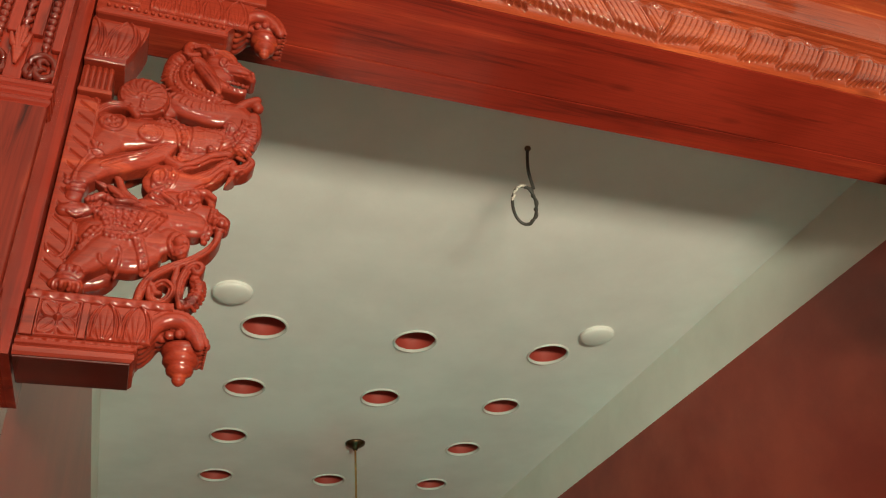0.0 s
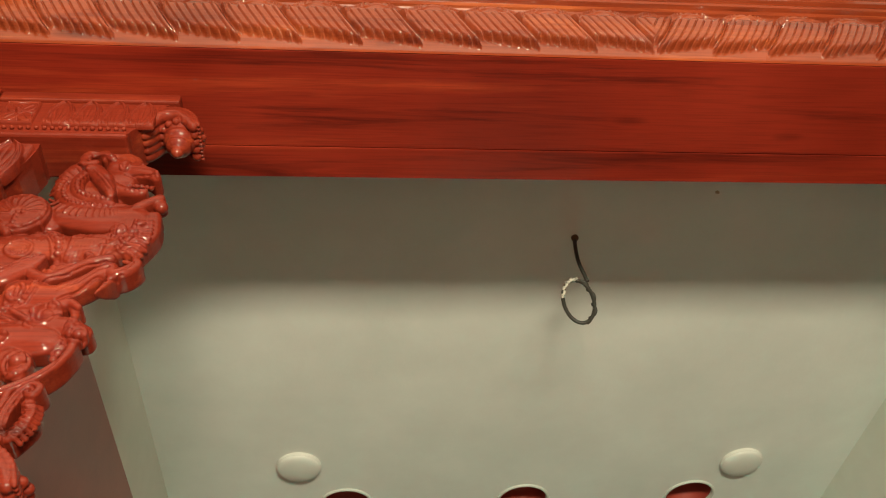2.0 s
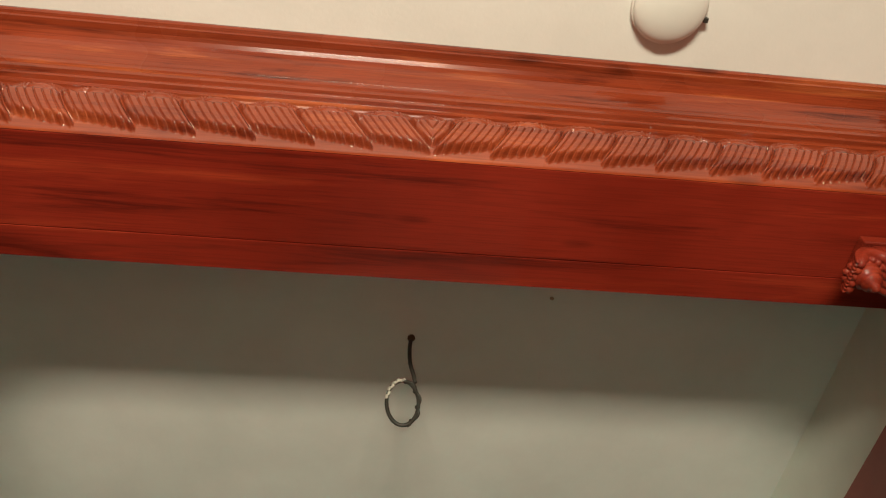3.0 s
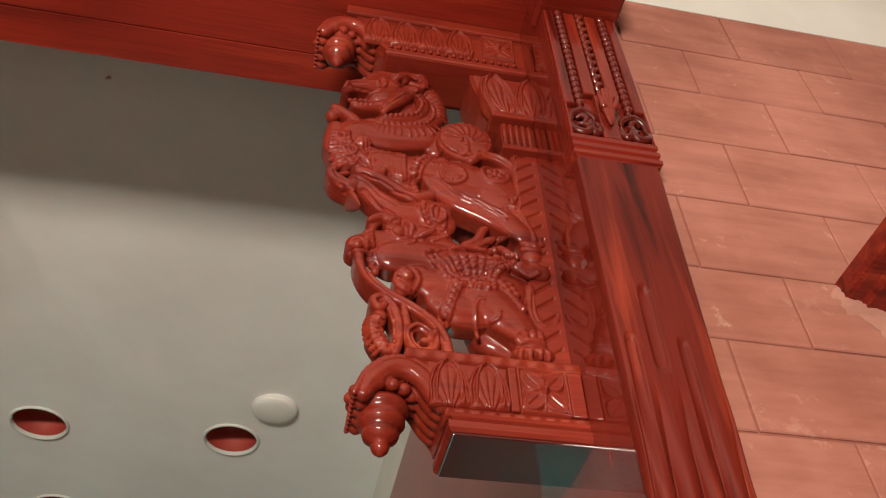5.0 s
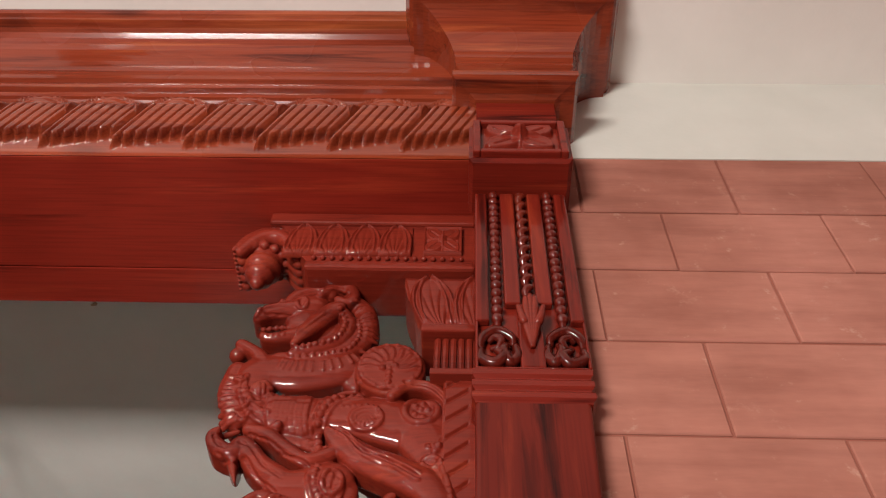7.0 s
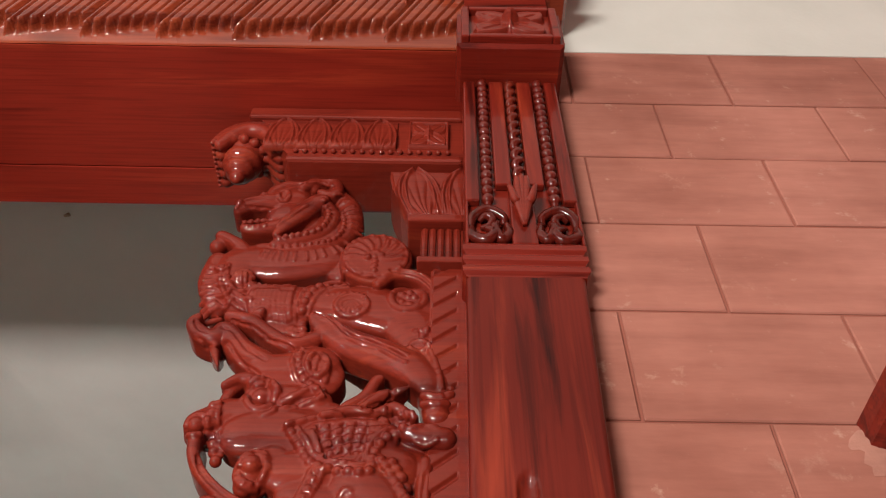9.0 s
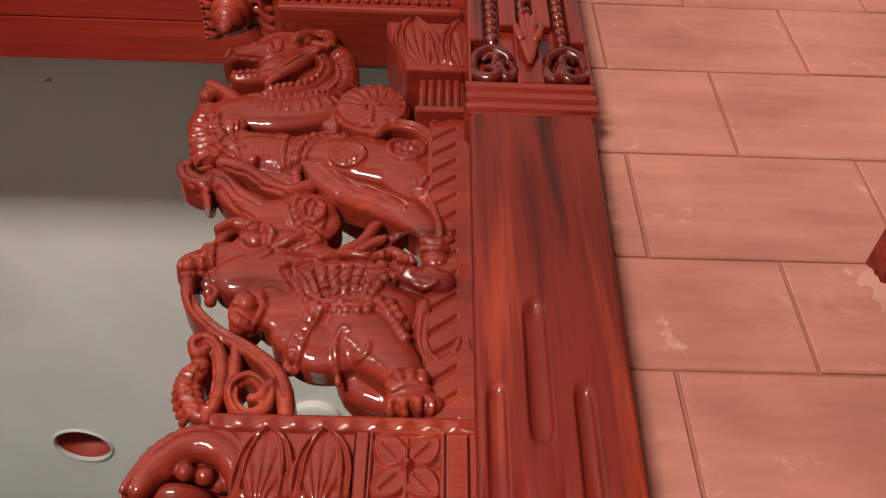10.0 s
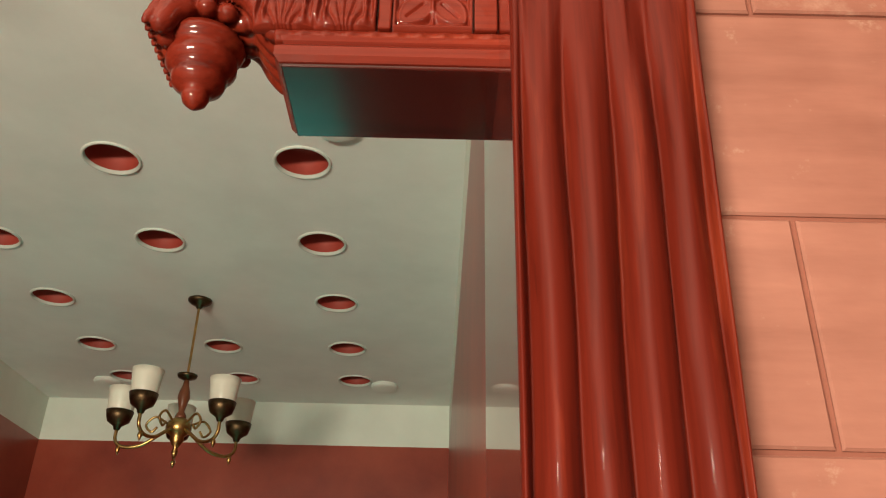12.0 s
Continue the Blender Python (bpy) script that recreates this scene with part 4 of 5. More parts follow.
    limb([(1.228, 2.407), (1.248, 2.427), (1.280, 2.425), (1.307, 2.398), (1.315, 2.359), (1.306, 2.324), (1.292, 2.303)], [0.0078, 0.0092, 0.0105, 0.0103, 0.0094, 0.0080, 0.0054], -0.006)
    cord([(1.245, 2.428), (1.280, 2.422), (1.304, 2.393), (1.311, 2.360), (1.304, 2.329)], 0.0024, -0.0008, cutting=True)
    bead_line([(1.283, 2.313), (1.293, 2.309), (1.303, 2.314)], 0.004, 0.007)
    cord([(1.150, 2.348), (1.172, 2.333), (1.197, 2.304), (1.236, 2.284), (1.274, 2.260)], 0.003)
    cord([(1.153, 2.336), (1.175, 2.320), (1.199, 2.291), (1.238, 2.272), (1.273, 2.248)], 0.0026)
    cord([(1.152, 2.342), (1.174, 2.327), (1.198, 2.298), (1.237, 2.278), (1.274, 2.254)], 0.002, -0.0008, cutting=True)
    cord(oval(1.287, 2.285, 0.0117, 0.0099), 0.003)
    bead_line([(1.323, 2.302), (1.328, 2.268), (1.330, 2.234), (1.327, 2.201)], 0.0052, 0.0088, 0.002)
    cord([(1.300, 2.284), (1.312, 2.241), (1.317, 2.209)], 0.0036)
    cord([(1.297, 2.198), (1.312, 2.194), (1.328, 2.201)], 0.0046)
    cord([(1.297, 2.185), (1.312, 2.182), (1.328, 2.189)], 0.0046)
    cord([(1.283, 2.141), (1.298, 2.147), (1.313, 2.144)], 0.003)
    cord([(1.289, 2.128), (1.301, 2.124), (1.313, 2.128)], 0.003)
    # head harness of the lower beast
    bead_line([(1.143, 2.276), (1.142, 2.254), (1.153, 2.229), (1.175, 2.216)], 0.0046, 0.0085)
    cord([(1.136, 2.274), (1.135, 2.249), (1.149, 2.221), (1.174, 2.206)], 0.003)
    cord([(1.157, 2.266), (1.155, 2.243)], 0.0034)
    cord([(1.164, 2.260), (1.162, 2.239)], 0.0034)
    cord([(1.171, 2.254), (1.169, 2.234)], 0.0034)
    cord([(1.178, 2.249), (1.176, 2.229)], 0.0034)
    cord(oval(1.165, 2.251, 0.0124, 0.0164), 0.003)
    boss(1.104, 2.203, 0.0131, 0.01, 0.002)
    cord(oval(1.106, 2.197, 0.0164, 0.0216), 0.0036)
    cord([(1.085, 2.192), (1.090, 2.220), (1.110, 2.224), (1.125, 2.204)], 0.0036)
    cord([(1.129, 2.191), (1.147, 2.199), (1.165, 2.211), (1.177, 2.197)], 0.004)
    cord([(1.133, 2.176), (1.154, 2.186), (1.174, 2.194)], 0.003)
    cord([(1.135, 2.182), (1.153, 2.193), (1.172, 2.201)], 0.0024, -0.0008, cutting=True)
    cord([(1.114, 2.163), (1.124, 2.168), (1.127, 2.179)], 0.0034)
    cord([(1.096, 2.234), (1.066, 2.261), (1.045, 2.290), (1.030, 2.284), (1.008, 2.297)], 0.0024, -0.0008, cutting=True)
    cord([(1.101, 2.254), (1.073, 2.276), (1.052, 2.305), (1.034, 2.316)], 0.002, -0.0008, cutting=True)
    cord([(1.043, 2.334), (1.071, 2.320), (1.099, 2.295), (1.131, 2.279)], 0.002, -0.0008, cutting=True)
    cord([(1.017, 2.304), (1.003, 2.314), (0.996, 2.327)], 0.002, -0.0008, cutting=True)
    bead_line([(1.055, 2.179), (1.058, 2.150), (1.065, 2.124), (1.074, 2.100)], 0.0062, 0.0108, 0)
    cord([(1.061, 2.182), (1.065, 2.150), (1.074, 2.118)], 0.003)
    boss(1.041, 2.151, 0.0096, 0.006, 0.002)
    cord(oval(1.043, 2.148, 0.0119, 0.0164), 0.0032)
    boss(1.114, 2.095, 0.0120, 0.008, 0.003)
    cord(oval(1.116, 2.090, 0.0174, 0.0229), 0.0032)
    cord(oval(1.117, 2.089, 0.0142, 0.0187), 0.0028)
    # saddle cloth with lattice, fringe and girth
    bead_line([(1.146, 2.145), (1.162, 2.122), (1.177, 2.098), (1.208, 2.087), (1.240, 2.084), (1.244, 2.108), (1.256, 2.130), (1.279, 2.146)], 0.0056, 0.0092)
    cord([(1.156, 2.146), (1.171, 2.124), (1.184, 2.105), (1.209, 2.096), (1.235, 2.095), (1.237, 2.114), (1.247, 2.134), (1.265, 2.148)], 0.0032)
    cord([(1.146, 2.146), (1.172, 2.160), (1.205, 2.166), (1.239, 2.163), (1.269, 2.151)], 0.004)
    cord([(1.175, 2.138), (1.193, 2.103), (1.225, 2.099), (1.235, 2.125), (1.249, 2.145)], 0.0024)
    cord([(1.180, 2.147), (1.194, 2.102)], 0.0019, -0.0008, cutting=True)
    cord([(1.194, 2.149), (1.203, 2.105)], 0.0019, -0.0008, cutting=True)
    cord([(1.209, 2.151), (1.212, 2.108)], 0.0019, -0.0008, cutting=True)
    cord([(1.223, 2.153), (1.221, 2.110)], 0.0019, -0.0008, cutting=True)
    cord([(1.237, 2.155), (1.230, 2.113)], 0.0019, -0.0008, cutting=True)
    cord([(1.180, 2.137), (1.212, 2.149), (1.245, 2.150)], 0.0019, -0.0008, cutting=True)
    cord([(1.185, 2.126), (1.215, 2.138), (1.241, 2.138)], 0.0019, -0.0008, cutting=True)
    cord([(1.191, 2.115), (1.219, 2.127), (1.237, 2.126)], 0.0019, -0.0008, cutting=True)
    cord([(1.197, 2.105), (1.223, 2.116), (1.233, 2.115)], 0.0019, -0.0008, cutting=True)
    cord([(1.180, 2.088), (1.170, 2.055), (1.161, 2.021)], 0.0032)
    cord([(1.193, 2.088), (1.182, 2.055), (1.173, 2.021)], 0.0032)
    bead_line([(1.187, 2.087), (1.176, 2.054), (1.167, 2.022)], 0.0056, 0.0095)
    bead_line([(1.253, 2.101), (1.269, 2.077), (1.282, 2.053)], 0.0056, 0.0088, -0.001)
    bead_line([(1.265, 2.098), (1.281, 2.074), (1.289, 2.050)], 0.0056, 0.0088, -0.001)
    cord([(1.217, 2.008), (1.212, 2.040), (1.216, 2.060), (1.225, 2.061)], 0.0028)
    cord([(1.235, 2.026), (1.244, 2.030), (1.246, 2.040)], 0.0026)
    bead_line([(1.270, 1.995), (1.284, 2.002), (1.310, 1.999)], 0.0062, 0.0095)
    cord([(1.268, 1.987), (1.287, 1.993), (1.312, 1.991)], 0.0034)
    cord([(1.272, 2.003), (1.286, 2.008), (1.308, 2.007)], 0.003)
    cord(oval(1.277, 1.971, 0.0067, 0.0082), 0.003)
    cord(oval(1.290, 1.971, 0.0067, 0.0083), 0.003)
    cord(oval(1.304, 1.972, 0.0067, 0.0083), 0.003)
    # grooves of vine, scroll and leaves
    cord([(1.055, 2.105), (1.064, 2.084), (1.091, 2.059), (1.126, 2.037), (1.155, 2.011), (1.168, 1.983)], 0.0026, -0.0008, cutting=True)
    cord([(1.078, 2.036), (1.075, 2.041), (1.083, 2.044), (1.094, 2.030), (1.102, 2.003), (1.103, 1.977)], 0.0022, -0.0008, cutting=True)
    cord([(1.089, 2.032), (1.097, 2.004), (1.098, 1.978), (1.096, 1.957)], 0.002, -0.0008, cutting=True)
    cord([(1.155, 1.988), (1.150, 1.969), (1.136, 1.962), (1.124, 1.973), (1.121, 1.989), (1.132, 1.999), (1.144, 1.992)], 0.0022, -0.0008, cutting=True)
    boss(1.136, 1.985, 0.0055, 0.004, 0.002)
    hatch([(1.071, 2.018), (1.067, 2.003), (1.070, 1.982), (1.083, 1.958)], 9, 0.0042, 0.016)
    cord([(1.068, 2.011), (1.080, 2.008), (1.087, 2.013)], 0.0018, -0.0008, cutting=True)
    cord([(1.071, 2.002), (1.083, 2.000), (1.090, 2.004)], 0.0018, -0.0008, cutting=True)
    cord([(1.074, 1.993), (1.086, 1.991), (1.092, 1.995)], 0.0018, -0.0008, cutting=True)
    cord([(1.076, 1.983), (1.089, 1.982), (1.095, 1.987)], 0.0018, -0.0008, cutting=True)
    cord([(1.079, 1.974), (1.092, 1.974), (1.097, 1.978)], 0.0018, -0.0008, cutting=True)
    cord([(1.082, 1.966), (1.095, 1.965), (1.100, 1.970)], 0.0018, -0.0008, cutting=True)
    cord([(1.229, 2.175), (1.252, 2.188), (1.272, 2.200)], 0.0018, -0.0008, cutting=True)
    cord([(1.231, 2.179), (1.254, 2.194), (1.264, 2.209)], 0.0018, -0.0008, cutting=True)
    cord([(1.234, 2.184), (1.256, 2.201), (1.257, 2.218)], 0.0018, -0.0008, cutting=True)
    cord([(1.251, 2.179), (1.257, 2.164)], 0.003)
    cord([(1.257, 2.177), (1.263, 2.163)], 0.003)
    cord([(1.264, 2.176), (1.269, 2.161)], 0.003)
    cord([(1.270, 2.175), (1.276, 2.160)], 0.003)
    cord([(1.277, 2.174), (1.282, 2.159)], 0.003)
    cord([(1.283, 2.173), (1.288, 2.158)], 0.003)
    cord([(1.302, 2.090), (1.299, 2.059), (1.305, 2.035), (1.316, 2.029), (1.330, 2.041)], 0.0022, -0.0008, cutting=True)
    return g.mesh("figure_carving")


BY0, BY1 = 0.088, 0.186  # front and back of the bracket's frame


def relief(name, x0, x1, z0, z1, y, height, nu, nv, parent, label="", thick=None):
    """A carved panel: a face with relief, and sides running back to y + thick."""
    u = np.linspace(0, 1, nu)[None, :]
    v = np.linspace(0, 1, nv)[:, None]
    h = height(u, v) * np.ones((nv, nu))
    P = np.stack([x0(v) + (x1(v) - x0(v)) * u if callable(x0) else np.broadcast_to(x0 + (x1 - x0) * u, h.shape), y - h, np.broadcast_to(z0 + (z1 - z0) * v, h.shape)], -1)
    if thick:
        def back(row):
            q = row.copy()
            q[..., 1] = y + thick
            return q
        P = np.concatenate([back(P[:1]), P, back(P[-1:])], 0)
        P = np.concatenate([back(P[:, :1]), P, back(P[:, -1:])], 1)
    return sheet(name, P, wood_carved, parent, label)


def fan(u, v, n, low=0.55):
    """Side-by-side leaves of fine upright ribs, open at the foot."""
    f = (u * n) % 1.0
    c = 2 * f - 1
    dome = np.clip(1 - c * c - np.clip(v - 0.55, 0, 1) * 1.6, 0, 1)
    arch = np.sqrt(np.clip(0.95 - np.clip(v - 0.30, 0, 1) ** 2 * 1.9, 0, 1))
    edge = bump01((np.abs(c) - arch) / 0.12) + 0.7 * bump01((np.abs(c) - arch * 0.68) / 0.09)
    ribs = np.abs(np.sin(np.arctan2(c, v + 0.22 + 0 * c) * 7.0)) ** 0.7
    foot = np.clip((0.30 - v) * 5, 0, 1)
    return 0.0045 * dome ** 0.5 + 0.0055 * edge * np.clip((v - 0.02) * 8, 0, 1) + 0.0034 * ribs * np.clip(1.1 - v, 0, 1) + 0.0020 * foot * np.clip(v * 12, 0, 1)


def ripple(u, v):
    return 0.003 * np.sin(np.pi * v) ** 0.5 + 0.0016 * np.sin(u * 60 + np.sin(v * 3)) * np.sin(np.pi * v)


def finial(cx, cy, z_top, name, parent, s=1.0):
    """A hanging bud: collar of leaves, rings, tapering tip."""
    prof = [(0.001, 0.0), (0.024, -0.002), (0.034, -0.010), (0.036, -0.018), (0.033, -0.026), (0.029, -0.030), (0.031, -0.036), (0.031, -0.046), (0.027, -0.053), (0.022, -0.058),
            (0.024, -0.064), (0.022, -0.072), (0.015, -0.079), (0.011, -0.083), (0.012, -0.088), (0.010, -0.095), (0.005, -0.101), (0.001, -0.104)]
    part(name, lathe([(r * 1.18 * s, h * s * 0.92) for r, h in prof], (cx, cy, z_top), 30), wood_carved, parent, smooth=True)


def volute(name, dx, dz, parent):
    """A curled acanthus scroll: a broad stem with rows of round lobes, and a leafy hood over the hanging bud."""
    yc = (BY0 + BY1) / 2
    g = Carving((1.030 + dx, BY0 - 0.008, 1.855 + dz), (1.175 + dx, BY1 + 0.008, 1.952 + dz), 0.0023)
    stem = curve([(x + dx, yc, z + dz) for x, z in ((1.158, 1.866), (1.146, 1.884), (1.134, 1.906), (1.114, 1.919), (1.092, 1.917), (1.072, 1.898), (1.059, 1.873))], 7)
    rr = np.interp(np.linspace(0, 1, len(stem)), (0, 0.3, 0.55, 0.8, 1), (0.008, 0.011, 0.012, 0.012, 0.008))
    for yy in np.linspace(-0.036, 0.036, 5):
        for k in range(len(stem) - 1):
            o = Vector((0, yy, 0))
            g.rod(stem[k] + o, stem[k + 1] + o, rr[k], rr[k + 1], 0.005)
    for k in range(6, len(stem), 2):
        d = (stem[min(k + 1, len(stem) - 1)] - stem[k - 1]).normalized()
        out = Vector((-d.z, 0, d.x))
        out = -out if out.z < -0.2 or (abs(out.z) < 0.2 and out.x > 0) else out
        for yy in np.linspace(-0.042, 0.042, 10):
            p = stem[k] + out * (rr[k] * 1.0 + 0.0015) + Vector((0, yy, 0))
            g.rod(p, p + d * 0.006, 0.0052, 0.0036, 0.001)
        for sgn in (-1, 1):
            p = stem[k] + Vector((0, sgn * (0.035 + rr[k] * 0.7), 0)) - out * rr[k] * 0.15
            g.rod(p, p, 0.0050, 0.0050, 0.001)
    c = Vector((1.087 + dx, yc, 1.893 + dz))
    for a in np.linspace(0, 2 * math.pi, 15)[:-1]:
        q = Vector((math.cos(a) * 0.040, math.sin(a) * 0.038, 0))
        g.rod(c + q * 0.2 + Vector((0, 0, 0.016)), c + q, 0.010, 0.0085, 0.0025)
    link_mesh(name, g.mesh(name), wood_carved, parent, "curled acanthus scroll")


def bracket_parts(t):
    yc = (BY0 + BY1) / 2
    # lower ledge
    body = bmesh.new()
    ledge = [(1.345, 1.946), (1.112, 1.946), (1.108, 1.938), (1.110, 1.928), (1.120, 1.920), (1.136, 1.900), (1.148, 1.874), (1.160, 1.856), (1.162, 1.846), (1.345, 1.846)]
    loft([[(x, y, z) for x, z in ledge] for y in (BY0 + 0.006, BY1)], bm=body)
    part("ledge_block", body, wood_carved, t)
    part("ledge_moulding", loft([[(x0, y, z) for x0, y, z in ((1.345, BY1, z), (1.166 - o, BY1, z), (1.166 - o, BY0 - o, z), (1.345, BY0 - o, z))]
                                 for o, z in ((-0.006, 1.824), (0.0, 1.8245), (0.004, 1.829), (0.004, 1.838), (0.0, 1.843), (-0.003, 1.8445), (0.000, 1.847), (0.001, 1.852), (-0.004, 1.856))]), wood_carved, t)
    part("underside_board", box(1.168, 1.3445, BY0 + 0.001, BY1 - 0.001, 1.8205, 1.8245, 0.0012), underside_wood, t, "polished underside, wood darkened so that the reflection shows")
    relief("ledge_edge", 1.110, 1.345, 1.931, 1.948, BY0 + 0.002, ripple, 160, 8, t, thick=0.03)
    relief("leaf_panel", 1.140, 1.242, 1.862, 1.930, BY0 + 0.004, lambda u, v: fan(u, v, 2.0), 110, 56, t, "carved panel of ribbed leaves", 0.006)
    relief("rosette_panel", 1.256, 1.322, 1.862, 1.931, BY0 + 0.002, rosette, 72, 72, t, "carved four-petalled rosette", 0.01)
    relief("lower_edge", 1.160, 1.345, 1.847, 1.861, BY0 + 0.003, ripple, 130, 8, t, thick=0.03)
    for x0, x1 in ((1.2435, 1.2545), (1.3235, 1.343)):
        part("panel_stile", box(x0, x1, BY0 - 0.001, BY0 + 0.02, 1.862, 1.930, 0.0015), wood_carved, t)
    # lower plume and hanging bud
    volute("lower_scroll", 0.0, 0.0, t)
    finial(1.087, yc, 1.892, "lower_bud", t, 0.84)
    # upper arm
    arm = [(1.345, ZS - 0.002), (0.990, ZS - 0.002), (0.990, 2.792), (1.004, 2.780), (1.012, 2.772), (1.026, 2.748), (1.046, 2.704), (1.066, 2.676), (1.070, 2.660), (1.345, 2.660)]
    loft_bm = loft([[(x, y, z) for x, z in arm] for y in (BY0 + 0.004, BY1)])
    part("arm_block", loft_bm, wood_carved, t)
    part("arm_fillet", box(0.986, 1.345, BY0 - 0.004, BY1 + 0.002, 2.778, ZS - 0.004, 0.004), wood_carved, t)
    part("arm_moulding", box(1.066, 1.345, BY0 - 0.005, BY1 + 0.002, 2.648, 2.668, 0.006), wood_carved, t)
    relief("arm_leaves", 1.024, 1.238, 2.690, 2.772, BY0 + 0.002, lambda u, v: fan(u, v, 4.0) * 0.8, 170, 50, t, "row of carved leaves", 0.006)
    relief("arm_flower", 1.258, 1.322, 2.694, 2.768, BY0 + 0.000, rosette, 60, 60, t, "small carved flower", 0.01)
    for i in range(17):
        part("bead", ball(bmesh.new(), (1.078 + i * 0.0152, BY0 + 0.001, 2.681), 0.0046, 10), wood_carved, t, smooth=True)
    volute("upper_scroll", -0.110, 0.836, t)
    finial(0.980, yc, 2.744, "upper_bud", t, 0.90)
    # corbel under the arm
    corb = [(1.345, 2.660), (1.232, 2.660), (1.232, 2.628), (1.238, 2.600), (1.252, 2.560), (1.270, 2.530), (1.276, 2.516), (1.345, 2.516)]
    part("corbel", loft([[(x, y, z) for x, z in corb] for y in (BY0 + 0.016, BY1)]), wood_carved, t)

    def left_edge(v):
        return 1.272 - 0.036 * np.sqrt(np.clip(v, 0, 1))
    relief("corbel_leaf", left_edge, lambda v: 1.345 + 0 * v, 2.522, 2.626, BY0 + 0.008, lambda u, v: fan(u, v, 1.5) + 0.012 * np.clip(v, 0, 1) ** 0.7 - 0.006, 90, 60, t, "carved palm leaf", 0.02)
    part("corbel_fillet", box(1.264, 1.345, BY0 + 0.002, BY1, 2.506, 2.522, 0.003), wood_carved, t)
    bm = box(1.284, 1.345, BY0 + 0.022, BY1, 2.430, 2.508, 0.002)
    for i in range(5):
        tube([(1.290 + i * 0.0115, BY0 + 0.021, 2.440), (1.290 + i * 0.0115, BY0 + 0.021, 2.504)], 0.0052, 8, bm)
    box(1.280, 1.345, BY0 + 0.012, BY1, 2.426, 2.438, 0.002, bm)
    part("fluted_block", bm, wood_carved, t)
    # grooved backing strip against the jamb
    relief("backing_strip", 1.300, 1.345, 1.948, 2.428, BY0 + 0.030, lambda u, v: 0.004 * np.clip((np.abs((((-u * 0.045 * 0.8 + v * 0.48) / 0.032) % 1.0) - 0.5) - 0.05) * 9, 0, 1) * ((u > 0.06) & (u < 0.80)) + 0.004 * (u >= 0.80), 40, 420, t, thick=0.075)
    me = carve_figures()
    link_mesh("figure_carving", me, wood_carved, t, "carved openwork of two beasts and scrolls")


def mirrored_bracket(src):
    """The other bracket: the same carving, mirrored about the middle of the opening."""
    t = thing("carved_bracket", BRACKET, "bracket", "carved brackets in the opening")
    for o in list(src.children):
        me = o.data.copy()
        me.transform(Matrix.Translation((2 * -0.0305, 0, 0)) @ Matrix.Diagonal((-1, 1, 1, 1)))
        me.flip_normals()
        p = new(o.name.split(".")[0], me)
        p.parent = t
        if "label" in o:
            tagged(p, o["label"])
    return t


BRACKET = "red varnished teak bracket carved with beasts and scrolls"
bracket = thing("carved_bracket", BRACKET, "bracket", "carved brackets in the opening")
bracket_parts(bracket)
mirrored_bracket(bracket)

# ---- fittings of the two rooms ----


def ceiling_dome(x, y, r, h, name, label, category, group=""):
    """A round surface fitting: base ring and domed cover."""
    t = thing(name, label, category, group)
    t.location = (x, y, ZC)
    part("base_ring", lathe([(0.001, 0.0), (r * 0.97, 0.0), (r, -0.004), (r, -0.012), (r * 0.97, -0.015), (0.001, -0.015)], (0, 0, 0), 40), dome_white, t, smooth=False)
    prof = [(r * 0.965, -0.014)] + [(r * 0.965 * math.cos(a), -0.014 - (h - 0.014) * math.sin(a) ** 0.8) for a in np.linspace(0.12, 1.52, 9)] + [(0.001, -h)]
    part("cover", lathe(prof, (0, 0, 0), 40), dome_white, t, smooth=True)
    return t


for x, y in ((-0.905, 1.978), (0.918, 2.010), (-0.886, 4.90), (0.946, 4.88)):
    ceiling_dome(x, y, 0.088, 0.034, "ceiling_dome", "white round plastic dome fitting on the ceiling", "ceiling fitting", "domes on the back room ceiling")
lamp = ceiling_dome(0.520, -0.300, 0.094, 0.046, "ceiling_lamp", "white round ceiling lamp, unlit, near the cornice", "ceiling lamp")
part("clip", box(0.086, 0.100, 0.018, 0.030, -0.020, -0.008, 0.002), cable_black, lamp)

# loop of cable hanging from the back room ceiling
loop = thing("cable_loop", "dark cable end tied in a loop, hanging from ceiling", "cable")
HX, HY = -0.006, 0.788
part("plug", lathe([(0.001, 0.0), (0.011, 0.0), (0.012, -0.008), (0.006, -0.016), (0.001, -0.017)], (HX, HY, ZC), 12), plain("rust_hook", (0.09, 0.045, 0.02), 0.7), loop)
part("drop", tube(curve([(HX, HY, ZC), (HX - 0.005, HY + 0.006, 3.13), (HX - 0.003, HY + 0.018, 3.08), (HX + 0.008, HY + 0.028, 3.035), (HX + 0.012, HY + 0.030, 3.010)], 8), 0.0062, 8), cable_black, loop, smooth=True)
ell = [(-0.030 + 0.046 * math.sin(a), HY + 0.034 + 0.030 * (1 - math.cos(a)) / 2, 2.945 + 0.074 * math.cos(a)) for a in np.linspace(0, 2 * math.pi, 91)]
part("loop", tube(ell, 0.0058, 8), cable_black, loop, smooth=True)
tw = [(-0.030 + 0.046 * math.sin(a) + 0.006 * math.cos(a * 9), HY + 0.034 + 0.030 * (1 - math.cos(a)) / 2 + 0.006 * math.sin(a * 9), 2.945 + 0.074 * math.cos(a)) for a in np.linspace(0.1, 2.9, 60)]
part("twisted_end", tube(tw, 0.0042, 7), cable_black, loop, smooth=True)
